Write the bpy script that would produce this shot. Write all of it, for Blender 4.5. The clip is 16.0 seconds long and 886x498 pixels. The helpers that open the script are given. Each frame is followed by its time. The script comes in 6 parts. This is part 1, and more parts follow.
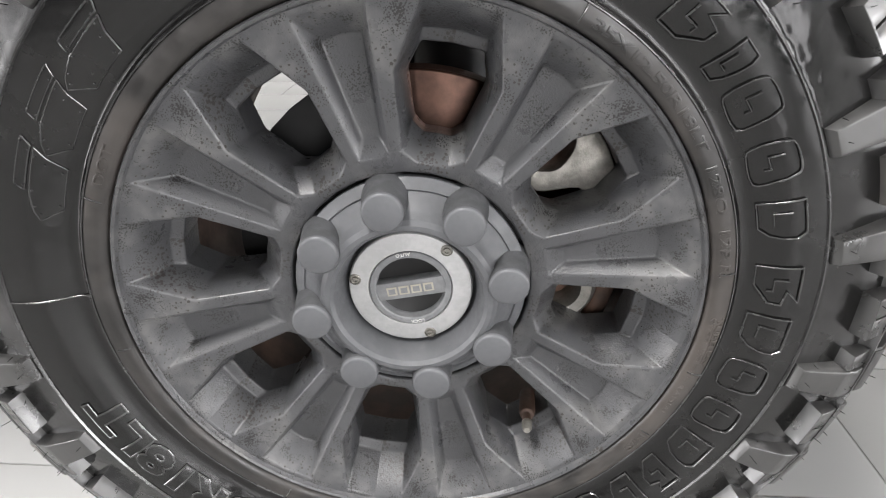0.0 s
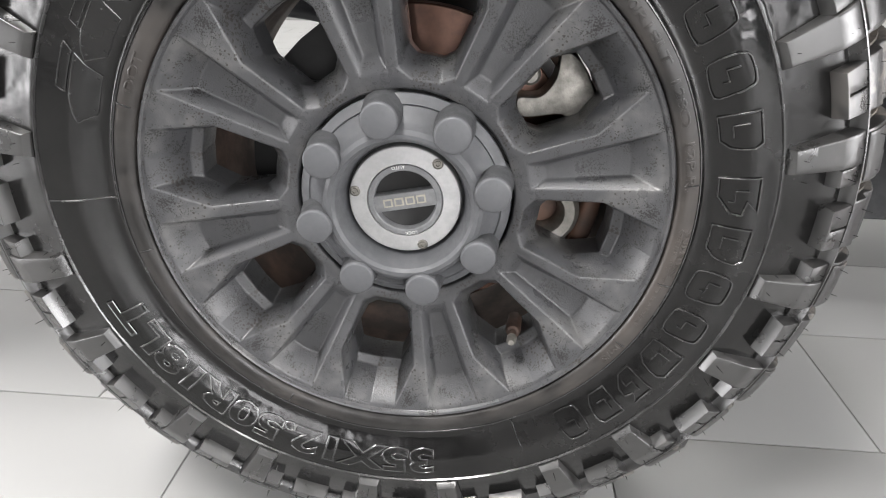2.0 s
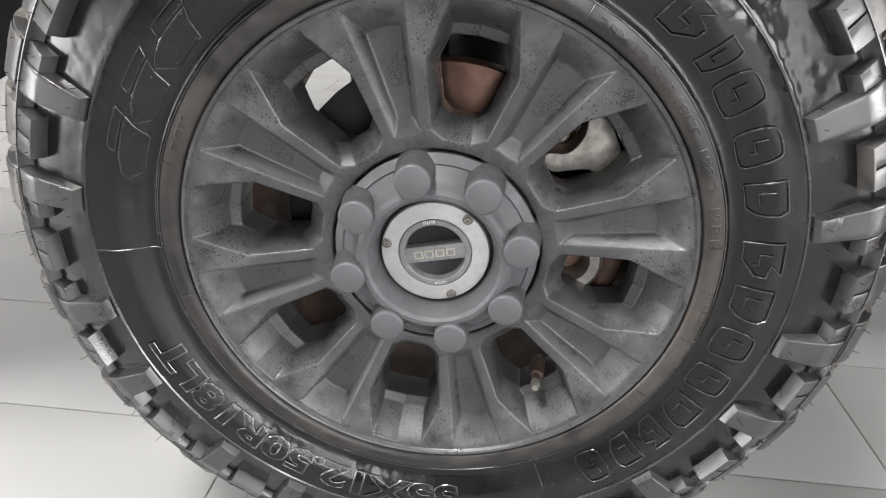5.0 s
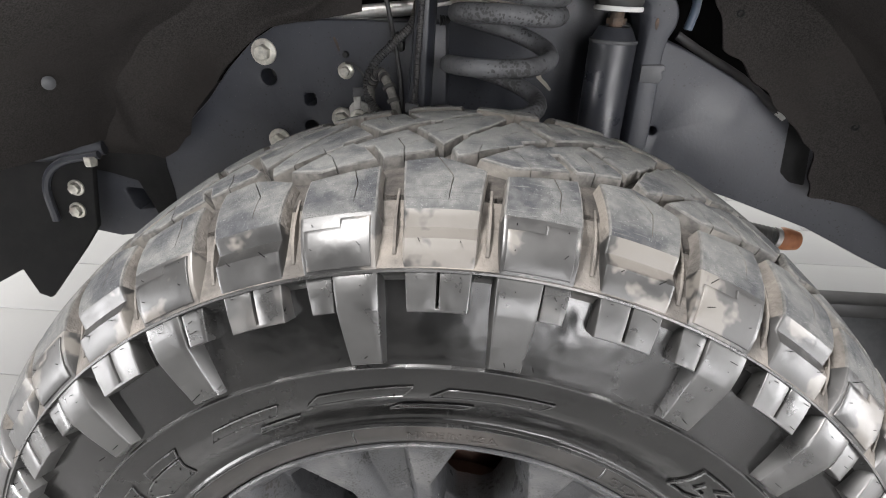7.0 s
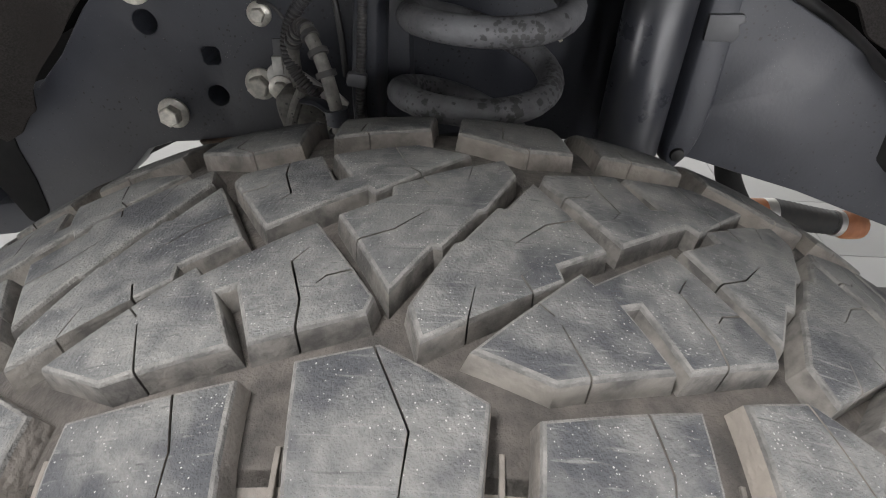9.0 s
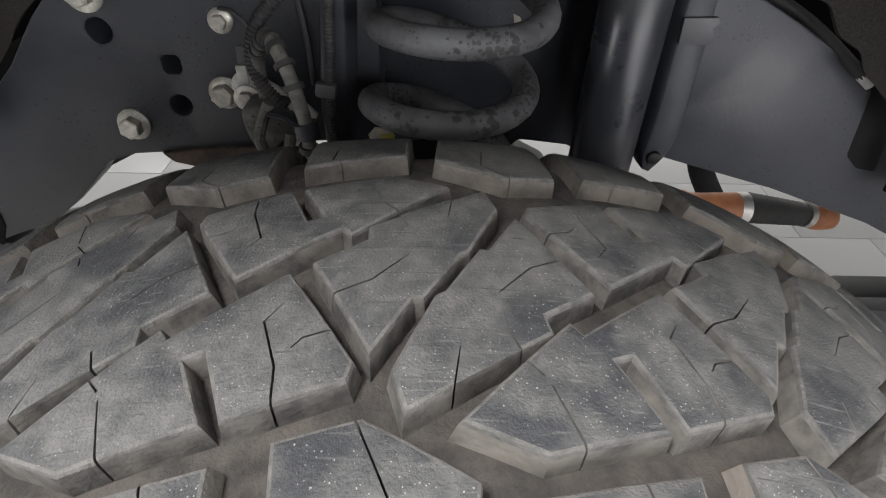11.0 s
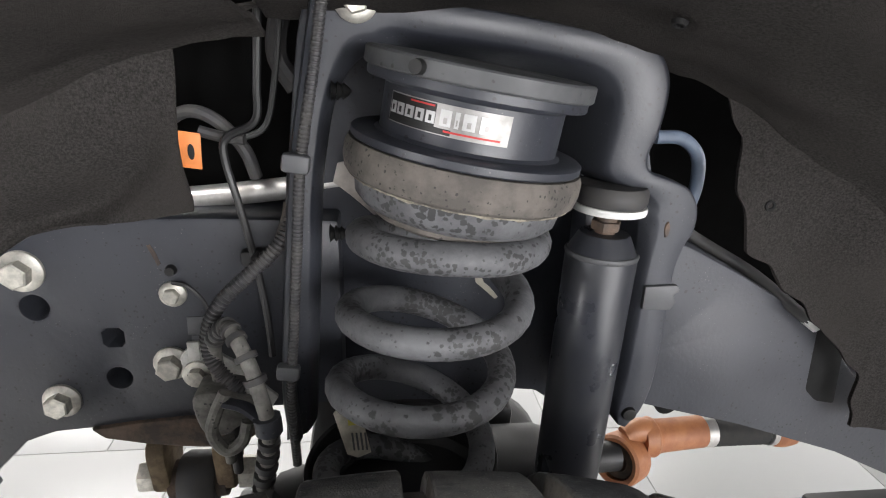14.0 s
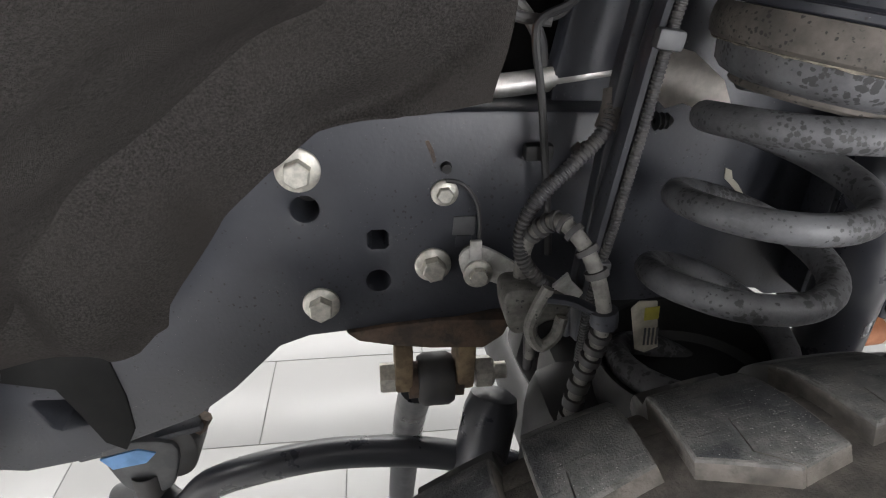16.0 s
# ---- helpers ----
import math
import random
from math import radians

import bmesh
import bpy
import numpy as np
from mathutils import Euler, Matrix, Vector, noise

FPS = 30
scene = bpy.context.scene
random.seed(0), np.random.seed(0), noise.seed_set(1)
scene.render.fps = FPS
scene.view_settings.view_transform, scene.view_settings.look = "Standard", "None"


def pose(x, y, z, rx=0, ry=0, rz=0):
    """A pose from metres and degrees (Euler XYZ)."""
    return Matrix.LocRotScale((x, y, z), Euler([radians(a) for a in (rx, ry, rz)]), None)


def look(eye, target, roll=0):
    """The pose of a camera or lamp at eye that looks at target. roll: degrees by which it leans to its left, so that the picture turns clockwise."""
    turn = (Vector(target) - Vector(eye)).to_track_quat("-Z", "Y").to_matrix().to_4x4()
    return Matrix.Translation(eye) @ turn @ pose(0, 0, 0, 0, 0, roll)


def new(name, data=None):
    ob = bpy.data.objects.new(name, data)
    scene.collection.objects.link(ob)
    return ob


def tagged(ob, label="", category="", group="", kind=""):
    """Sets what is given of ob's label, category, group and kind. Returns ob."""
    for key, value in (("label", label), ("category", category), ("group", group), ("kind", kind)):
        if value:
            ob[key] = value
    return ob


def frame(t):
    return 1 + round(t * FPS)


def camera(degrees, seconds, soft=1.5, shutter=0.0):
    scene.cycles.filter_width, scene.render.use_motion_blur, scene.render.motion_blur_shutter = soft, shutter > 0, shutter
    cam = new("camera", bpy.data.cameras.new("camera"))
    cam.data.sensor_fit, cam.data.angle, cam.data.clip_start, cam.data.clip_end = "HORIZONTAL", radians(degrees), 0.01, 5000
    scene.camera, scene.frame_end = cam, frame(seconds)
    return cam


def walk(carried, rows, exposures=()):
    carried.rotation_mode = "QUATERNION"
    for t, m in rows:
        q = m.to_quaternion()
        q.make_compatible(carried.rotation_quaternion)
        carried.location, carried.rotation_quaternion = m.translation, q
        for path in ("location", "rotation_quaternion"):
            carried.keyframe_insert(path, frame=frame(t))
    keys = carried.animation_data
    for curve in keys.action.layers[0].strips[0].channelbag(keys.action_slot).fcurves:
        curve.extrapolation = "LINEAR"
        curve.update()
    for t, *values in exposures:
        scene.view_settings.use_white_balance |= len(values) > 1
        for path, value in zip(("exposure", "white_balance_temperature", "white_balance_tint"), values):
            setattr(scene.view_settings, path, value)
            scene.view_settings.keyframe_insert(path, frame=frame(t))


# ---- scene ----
cam = camera(73.6, 16.0, soft=1.1)
METRES, EYE, TILT, LEAN, TURN = 1.29, 0.70, -27.6, 0.0, 3.0
ROWS = [
    (0.0, 0.0, 0.0, 0.0, 0.0, 0.0, 0.0),
    (0.5, 0.0018, -0.006, -0.0136, -0.02, 0.11, -0.09),
    (1.0, 0.006, -0.0087, -0.0297, 0.06, 0.23, -0.24),
    (1.5, 0.018, -0.0251, -0.0537, 0.69, 0.43, -0.72),
    (2.0, 0.0204, -0.038, -0.0671, 1.69, 0.62, -1.4),
    (2.5, 0.0249, -0.0378, -0.0664, 2.49, 0.52, -1.86),
    (3.0, 0.0235, -0.0423, -0.0644, 2.97, 0.41, -2.13),
    (5.5, 0.0016, -0.0607, 0.0079, 3.24, 0.09, -2.28),
    (6.0, -0.0079, -0.0266, 0.0818, 3.06, 0.66, -2.21),
    (6.5, -0.0179, -0.0219, 0.165, 2.8, 1.15, -2.03),
    (7.0, -0.0079, -0.0442, 0.2427, 2.5, 0.82, -1.73),
    (7.5, -0.0007, -0.0414, 0.3079, 2.16, -2.31, -1.51),
    (8.0, 0.0143, 0.0321, 0.3355, 1.55, -3.72, -1.38),
    (8.5, 0.0065, 0.1113, 0.3436, 0.99, -6.48, -1.17),
    (9.0, -0.0102, 0.1481, 0.3417, 0.26, -8.39, -1.02),
    (9.5, -0.0111, 0.1589, 0.3493, -0.62, -9.43, -0.53),
    (12.0, -0.0153, 0.1534, 0.3794, -3.34, -9.74, 0.4),
    (12.5, -0.024, 0.157, 0.4039, -4.14, -0.89, 0.54),
    (13.0, -0.0218, 0.1668, 0.4165, -5.54, 4.6, 1.14),
    (13.5, -0.0244, 0.1698, 0.4225, -7.24, 6.27, 2.0),
    (14.0, -0.032, 0.1837, 0.4235, -8.7, 6.6, 2.78),
    (14.5, -0.0686, 0.2033, 0.4186, -9.07, 6.5, 3.13),
    (15.0, -0.1198, 0.2215, 0.4165, -8.93, 3.56, 3.41),
    (15.5, -0.1729, 0.2287, 0.417, -8.98, 0.39, 3.62),
    (16.0, -0.2158, 0.2266, 0.4186, -9.1, -1.04, 3.82),
]
walk(cam, [(t, pose(0, 0, EYE, TILT, LEAN, TURN) @ pose(METRES * x, METRES * y, METRES * z, 90 + pitch, roll, yaw)) for t, x, y, z, yaw, pitch, roll in ROWS],
     exposures=[(0.0, -0.27), (2.0, -0.33), (3.0, -0.42), (5.5, -0.42), (6.4, 0.0), (7.0, -0.06), (8.0, -0.18), (9.0, -0.18), (9.6, -0.20), (12.0, -0.42), (12.6, 0.1), (13.3, 0.5), (14.0, 0.72), (15.0, 0.6), (16.0, 0.5)])

# ---------------------------------------------------------------- light
FLOOR = -0.016
world = bpy.data.worlds.new("world")
scene.world = world
world.use_nodes = True
world.node_tree.nodes["Background"].inputs[0].default_value = (0.9, 0.95, 1.0, 1)
world.node_tree.nodes["Background"].inputs[1].default_value = 0.05


def area(name, eye, target, sx, sy, watts, colour=(1, 0.97, 0.93)):
    lamp = bpy.data.lights.new(name, "AREA")
    lamp.shape, lamp.size, lamp.size_y, lamp.energy, lamp.color = "RECTANGLE", sx, sy, watts, colour
    ob = new(name, lamp)
    ob.matrix_world = look(eye, target)
    return ob


# ---------------------------------------------------------------- mesh helpers
def thing(name, at, label, category, group="", kind=""):
    ob = new(name)
    ob.matrix_world = at if isinstance(at, Matrix) else Matrix.Translation(at)
    ob.empty_display_size = 0.02
    return tagged(ob, label, category, group, kind)


def finish(bm, name, mat, angle=35):
    me = bpy.data.meshes.new(name)
    bmesh.ops.recalc_face_normals(bm, faces=bm.faces[:])
    bm.to_mesh(me)
    bm.free()
    for one in mat if isinstance(mat, tuple) else (mat,):
        me.materials.append(one)
    me.shade_smooth()
    me.set_sharp_from_angle(angle=radians(angle))
    return me


def part(name, bm, mat, parent=None, label="", local=False, angle=35):
    """Links a bmesh, in world places unless local, as one mesh object under parent."""
    if parent is not None and not local:
        m = Matrix(parent.matrix_basis)
        up = parent.parent
        while up is not None:
            m = up.matrix_basis @ m
            up = up.parent
        bm.transform(m.inverted())
    ob = new(name, finish(bm, name, mat, angle))
    ob.parent = parent
    if label:
        ob["label"] = label
    return ob


def solo(name, bm, mat, label, category, group="", kind="", angle=35):
    """A thing of one single mesh, in world places."""
    c = sum((v.co for v in bm.verts), Vector()) / len(bm.verts)
    bm.transform(Matrix.Translation(-c))
    ob = new(name, finish(bm, name, mat, angle))
    ob.location = c
    return tagged(ob, label, category, group, kind)


def again(ob, m, parent=None):
    """A further piece on the same mesh."""
    o = new(ob.name.split(".")[0], ob.data)
    o.parent = parent or ob.parent
    o.matrix_basis = m
    if "label" in ob:
        o["label"] = ob["label"]
    return o


def bevelled(bm, offset, segments=2, sharp=25):
    if offset:
        es = [e for e in bm.edges if len(e.link_faces) == 2 and e.calc_face_angle(0) > radians(sharp)]
        bmesh.ops.bevel(bm, geom=es, offset=offset, segments=segments, profile=0.5, affect="EDGES", clamp_overlap=True)
    return bm


def lathe(profile, n=96, m=None):
    """Turns a profile of (r, z) round z. A closed profile begins and ends at one point."""
    bm = bmesh.new()
    rings = []
    for r, z in profile:
        if r < 1e-6:
            rings.append([bm.verts.new((0, 0, z))])
        else:
            rings.append([bm.verts.new((r * math.cos(2 * math.pi * k / n), r * math.sin(2 * math.pi * k / n), z)) for k in range(n)])
    for a, b in zip(rings, rings[1:]):
        for k in range(n):
            j = (k + 1) % n
            q = [a[k % len(a)], a[j % len(a)], b[j % len(b)], b[k % len(b)]]
            q = [v for i, v in enumerate(q) if v not in q[:i]]
            if len(q) > 2:
                bm.faces.new(q)
    if m:
        bm.transform(m)
    return bm


def slab(poly, depth, bevel=0.0, m=None, segments=2):
    """A plate: a polygon in x and y, with its front face at z = 0 and its back at -depth."""
    bm = bmesh.new()
    f = bm.faces.new([bm.verts.new((x, y, -depth)) for x, y in poly])
    got = bmesh.ops.extrude_face_region(bm, geom=[f])
    bmesh.ops.translate(bm, verts=[v for v in got["geom"] if isinstance(v, bmesh.types.BMVert)], vec=(0, 0, depth))
    bmesh.ops.recalc_face_normals(bm, faces=bm.faces[:])
    bevelled(bm, bevel, segments)
    bmesh.ops.triangulate(bm, faces=[f for f in bm.faces if len(f.verts) > 4])
    if m:
        bm.transform(m)
    return bm


# plates in the plane of the truck's side: x stays, y becomes height, the front looks at -y
SIDE = Matrix(((1, 0, 0, 0), (0, 0, -1, 0), (0, 1, 0, 0), (0, 0, 0, 1)))


def side(poly, y, depth, bevel=0.0):
    return slab(poly, depth, bevel, Matrix.Translation((0, y, 0)) @ SIDE)


def block(size, bevel, m=None):
    bm = bmesh.new()
    bmesh.ops.create_cube(bm, size=1)
    bm.transform(Matrix.Diagonal((*size, 1)))
    bevelled(bm, bevel)
    if m:
        bm.transform(m)
    return bm


def spline(points, n=8):
    """A smooth line through points."""
    p = [Vector(q) for q in points]
    p = [2 * p[0] - p[1], *p, 2 * p[-1] - p[-2]]
    out = []
    for a, b, c, d in zip(p, p[1:], p[2:], p[3:]):
        for k in range(n):
            t = k / n
            out.append(0.5 * (2 * b + (c - a) * t + (2 * a - 5 * b + 4 * c - d) * t * t + (3 * b - a - 3 * c + d) * t ** 3))
    return [*out, p[-2]]


def tube(points, radius, n=10, smooth=6, ribs=0.0, pitch=0.004, flat=1.0, up=None):
    """A round bar along a smooth line; radius may be a function of 0..1; ribs: the height of its rings."""
    line = spline(points, smooth) if smooth else [Vector(q) for q in points]
    if ribs:
        dense, step = [], pitch / 4
        for a, b in zip(line, line[1:]):
            k = max(1, round((b - a).length / step))
            dense += [a.lerp(b, i / k) for i in range(k)]
        line = [*dense, line[-1]]
    bm, rings = bmesh.new(), []
    side_ = None
    for i, q in enumerate(line):
        way = (line[min(i + 1, len(line) - 1)] - line[max(i - 1, 0)]).normalized()
        if side_ is None:
            side_ = way.cross(Vector(up or ((0, 0, 1) if abs(way.z) < 0.9 else (1, 0, 0)))).normalized()
        side_ = (side_ - way * side_.dot(way)).normalized()
        other = way.cross(side_)
        r = radius(i / (len(line) - 1)) if callable(radius) else radius
        if ribs and i % 4 >= 2:
            r += ribs
        rings.append([bm.verts.new(q + r * (math.cos(a) * side_ + flat * math.sin(a) * other)) for a in (2 * math.pi * k / n for k in range(n))])
    for a, b in zip(rings, rings[1:]):
        for k in range(n):
            bm.faces.new((a[k], a[(k + 1) % n], b[(k + 1) % n], b[k]))
    bm.faces.new(rings[0][::-1]), bm.faces.new(rings[-1])
    return bm


def joined(*bms):
    out = bms[0]
    for b in bms[1:]:
        me = bpy.data.meshes.new("t")
        b.to_mesh(me)
        b.free()
        out.from_mesh(me)
        bpy.data.meshes.remove(me)
    return out


# ---------------------------------------------------------------- materials
def material(name, colour, rough, second=None, scale=40.0, detail=6.0, low=0.4, high=0.6, metal=0.0, bump=0.0, bump_scale=None,
             spots=None, spot_scale=300.0, spot_at=0.2, rough2=None, spec=0.5, coat=0.0, own=False, spots2=None, spot2_scale=90.0, spot2_at=0.14, big=None, big_scale=6.0, big_low=0.48, big_high=0.66, streaks=0.0, clump=0.7, scratch=None):
    """A surface with two scales of colour and gloss, spots with shapes of their own, and fine relief."""
    mat = bpy.data.materials.new(name)
    mat.use_nodes = True
    nt = mat.node_tree
    b = nt.nodes["Principled BSDF"]
    link = nt.links.new

    def node(kind, **values):
        n = nt.nodes.new(kind)
        for k, v in values.items():
            n.inputs[k].default_value = v
        return n

    co = nt.nodes.new("ShaderNodeTexCoord").outputs["Object"]
    if own:
        info = nt.nodes.new("ShaderNodeObjectInfo")
        far = nt.nodes.new("ShaderNodeVectorMath")
        far.operation = "MULTIPLY_ADD"
        link(info.outputs["Random"], far.inputs[0])
        far.inputs[1].default_value = (9, 5, 7)
        link(co, far.inputs[2])
        co = far.outputs[0]
    noise_ = node("ShaderNodeTexNoise", Scale=scale, Detail=detail, Roughness=0.62)
    link(co, noise_.inputs["Vector"])
    ramp = nt.nodes.new("ShaderNodeMapRange")
    ramp.inputs["From Min"].default_value, ramp.inputs["From Max"].default_value = low, high
    link(noise_.outputs["Fac"], ramp.inputs["Value"])

    def mixed(fac, a, c):
        m = nt.nodes.new("ShaderNodeMix")
        m.data_type = "RGBA"
        link(fac, m.inputs["Factor"])
        for socket, value in ((m.inputs["A"], a), (m.inputs["B"], c)):
            if isinstance(value, tuple):
                socket.default_value = (*value, 1)
            else:
                link(value, socket)
        return m.outputs["Result"]

    second = second or tuple(0.8 * v for v in colour)
    out = mixed(ramp.outputs["Result"], colour, second)
    if big:
        bn = node("ShaderNodeTexNoise", Scale=big_scale, Detail=4.0, Roughness=0.6)
        link(co, bn.inputs["Vector"])
        br = nt.nodes.new("ShaderNodeMapRange")
        br.inputs["From Min"].default_value, br.inputs["From Max"].default_value = big_low, big_high
        link(bn.outputs["Fac"], br.inputs["Value"])
        out = mixed(br.outputs["Result"], out, big)
    if streaks:
        for turn in (0.5, -0.9):
            lay = nt.nodes.new("ShaderNodeMapping")
            lay.inputs["Rotation"].default_value = (0.3, turn, turn)
            lay.inputs["Scale"].default_value = (26, 700, 700)
            link(co, lay.inputs["Vector"])
            sn = node("ShaderNodeTexNoise", Scale=1.0, Detail=2.0)
            link(lay.outputs[0], sn.inputs["Vector"])
            sr = nt.nodes.new("ShaderNodeMapRange")
            sr.inputs["From Min"].default_value, sr.inputs["From Max"].default_value, sr.inputs["To Max"].default_value = 0.62, 0.74, streaks
            link(sn.outputs["Fac"], sr.inputs["Value"])
            out = mixed(sr.outputs["Result"], out, second if turn > 0 else scratch or second)
    for tint, sc, at in ((spots, spot_scale, spot_at), (spots2, spot2_scale, spot2_at)):
        if not tint:
            continue
        vor = node("ShaderNodeTexVoronoi", Scale=sc)
        wob = node("ShaderNodeTexNoise", Scale=sc * 1.4, Detail=5.0, Roughness=0.7)
        link(co, vor.inputs["Vector"]), link(co, wob.inputs["Vector"])
        cover = node("ShaderNodeTexNoise", Scale=sc * 0.08, Detail=3.0)
        link(co, cover.inputs["Vector"])
        add = nt.nodes.new("ShaderNodeMath")
        add.operation = "MULTIPLY_ADD"
        link(wob.outputs["Fac"], add.inputs[0])
        add.inputs[1].default_value = 1.0
        link(vor.outputs["Distance"], add.inputs[2])
        sub = nt.nodes.new("ShaderNodeMath")
        sub.operation = "MULTIPLY_ADD"
        link(cover.outputs["Fac"], sub.inputs[0])
        sub.inputs[1].default_value = -clump
        link(add.outputs[0], sub.inputs[2])
        cut = nt.nodes.new("ShaderNodeMapRange")
        at += 0.35 - clump / 2
        cut.inputs["From Min"].default_value, cut.inputs["From Max"].default_value = at + 0.17, at + 0.08
        link(sub.outputs[0], cut.inputs["Value"])
        out = mixed(cut.outputs["Result"], out, tint)
    link(out, b.inputs["Base Color"])
    rr = nt.nodes.new("ShaderNodeMapRange")
    rr.inputs["To Min"].default_value, rr.inputs["To Max"].default_value = rough, rough2 if rough2 is not None else min(1, rough + 0.12)
    link(ramp.outputs["Result"], rr.inputs["Value"])
    link(rr.outputs["Result"], b.inputs["Roughness"])
    b.inputs["Metallic"].default_value, b.inputs["Specular IOR Level"].default_value, b.inputs["Coat Weight"].default_value = metal, spec, coat
    if bump:
        fine = node("ShaderNodeTexNoise", Scale=bump_scale or scale * 8, Detail=3.0)
        link(co, fine.inputs["Vector"])
        bp = nt.nodes.new("ShaderNodeBump")
        bp.inputs["Strength"].default_value, bp.inputs["Distance"].default_value = 1.0, bump
        link(fine.outputs["Fac"], bp.inputs["Height"])
        link(bp.outputs["Normal"], b.inputs["Normal"])
    return mat


M_SIDE = material("dressed_rubber", (0.0042, 0.0042, 0.0041), 0.11, (0.0070, 0.0068, 0.0066), 10, rough2=0.28, bump=0.0020, bump_scale=18, spec=0.46)
M_TREAD = material("dusty_tread_rubber", (0.042, 0.0432, 0.0435), 0.68, (0.098, 0.0975, 0.0935), 130, 13.0, low=0.36, high=0.66, rough2=0.95, bump=0.0009, bump_scale=800, spots=(0.21, 0.208, 0.20), spot_scale=640, spot_at=0.105, own=True, big=(0.022, 0.0235, 0.0265), big_scale=24, big_low=0.47, big_high=0.60, spots2=(0.23, 0.228, 0.22), spot2_scale=330, spot2_at=-0.04, clump=0.4, streaks=0.75, scratch=(0.022, 0.0225, 0.024))
M_SHOULDER = material("shoulder_rubber", (0.016, 0.0158, 0.0155), 0.30, (0.027, 0.0264, 0.0257), 25, rough2=0.46, bump=0.0004, bump_scale=60, spec=0.65, own=True, big=(0.098, 0.090, 0.081), big_scale=17, big_low=0.53, big_high=0.57)
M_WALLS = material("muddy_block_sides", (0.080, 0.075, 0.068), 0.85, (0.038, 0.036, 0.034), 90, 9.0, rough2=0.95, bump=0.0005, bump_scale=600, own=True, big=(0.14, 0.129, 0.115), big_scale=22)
M_LUG = material("dressed_lug_rubber", (0.014, 0.0138, 0.0135), 0.26, (0.024, 0.0235, 0.0228), 24, rough2=0.4, bump=0.0003, bump_scale=50, spec=0.95, own=True, big=(0.06, 0.056, 0.052), big_scale=6, big_low=0.62, big_high=0.66)
# brown mud, with the shade of deep grooves put into its colour
M_GROOVE = material("muddy_groove_rubber", (0.044, 0.038, 0.033), 0.8, (0.020, 0.018, 0.016), 60, rough2=0.95, bump=0.0008, bump_scale=700)
M_BEAD = material("dusty_bead_rubber", (0.012, 0.0113, 0.0107), 0.28, (0.022, 0.020, 0.0185), 30, rough2=0.5, bump=0.0004, bump_scale=40, big=(0.052, 0.045, 0.040), big_scale=6)
M_WHEEL = material("satin_grey_wheel_paint", (0.051, 0.0518, 0.0545), 0.27, (0.045, 0.0457, 0.048), 22, 9.0, rough2=0.40, bump=0.00030, bump_scale=600, spots=(0.011, 0.0105, 0.010), spot_scale=620, spot_at=0.19, spots2=(0.018, 0.015, 0.013), spot2_scale=260, spot2_at=0.07, clump=2.0, big=(0.080, 0.0795, 0.079), big_scale=15, big_low=0.53, big_high=0.64, spec=0.5)
M_COVER = material("grey_plastic_cover", (0.076, 0.078, 0.083), 0.42, (0.066, 0.0678, 0.072), 60, rough2=0.58, bump=0.0001, bump_scale=1500, spots=(0.03, 0.03, 0.03), spot_scale=160, spot_at=-0.06)
# cover plastic in a darker copy: shade on the boss sides
M_BOSS_SHADE = material("dark_boss_plastic", (0.048, 0.049, 0.052), 0.55, (0.036, 0.037, 0.039), 60, rough2=0.7, bump=0.0002, bump_scale=900)
M_SILVER = material("satin_silver", (0.46, 0.46, 0.46), 0.34, (0.40, 0.40, 0.40), 90, metal=0.6, rough2=0.45)
M_DIAL = material("grey_dial", (0.175, 0.178, 0.182), 0.4, (0.14, 0.143, 0.147), 120, rough2=0.55)
M_CREAM = material("cream_print", (0.36, 0.34, 0.28), 0.5)
M_WHITE = material("white_print", (0.7, 0.7, 0.68), 0.5)
# near-black for black parts, and for shade painted into gaps and hollows
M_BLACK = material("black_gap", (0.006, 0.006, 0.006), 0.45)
M_BARREL = material("brown_stained_barrel", (0.125, 0.068, 0.045), 0.5, (0.060, 0.042, 0.034), 14, rough2=0.75)
M_ROTOR = material("rusty_brake_disc", (0.15, 0.088, 0.068), 0.30, (0.10, 0.062, 0.05), 30, metal=1.0, rough2=0.40)
M_IRON = material("cast_iron", (0.26, 0.25, 0.225), 0.36, (0.17, 0.163, 0.147), 60, metal=0.7, rough2=0.5, bump=0.0003, bump_scale=500)
M_FRAME = material("blue_black_frame_paint", (0.0245, 0.0268, 0.034), 0.38, (0.036, 0.0388, 0.047), 9, 9.0, rough2=0.54, bump=0.0002, bump_scale=220, spots=(0.009, 0.009, 0.010), spot_scale=170, spot_at=0.12, spots2=(0.16, 0.155, 0.15), spot2_scale=420, spot2_at=0.0)
M_ZINC = material("zinc_bolt", (0.62, 0.60, 0.54), 0.38, (0.45, 0.44, 0.40), 120, metal=0.75, rough2=0.55)
M_SPRING = material("dusty_spring_coat", (0.108, 0.110, 0.116), 0.5, (0.058, 0.0585, 0.062), 34, 10.0, low=0.38, high=0.66, rough2=0.7, bump=0.0003, bump_scale=400, spots=(0.032, 0.032, 0.033), spot_scale=240, spot_at=0.27, spots2=(0.028, 0.028, 0.029), spot2_scale=110, spot2_at=0.19, clump=1.9)
M_TAN = material("dusty_isolator", (0.108, 0.096, 0.084), 0.8, (0.066, 0.060, 0.054), 38, 9.0, bump=0.0005, bump_scale=300, spots=(0.030, 0.028, 0.027), spot_scale=260, spot_at=0.22, spots2=(0.035, 0.033, 0.031), spot2_scale=90, spot2_at=0.12)
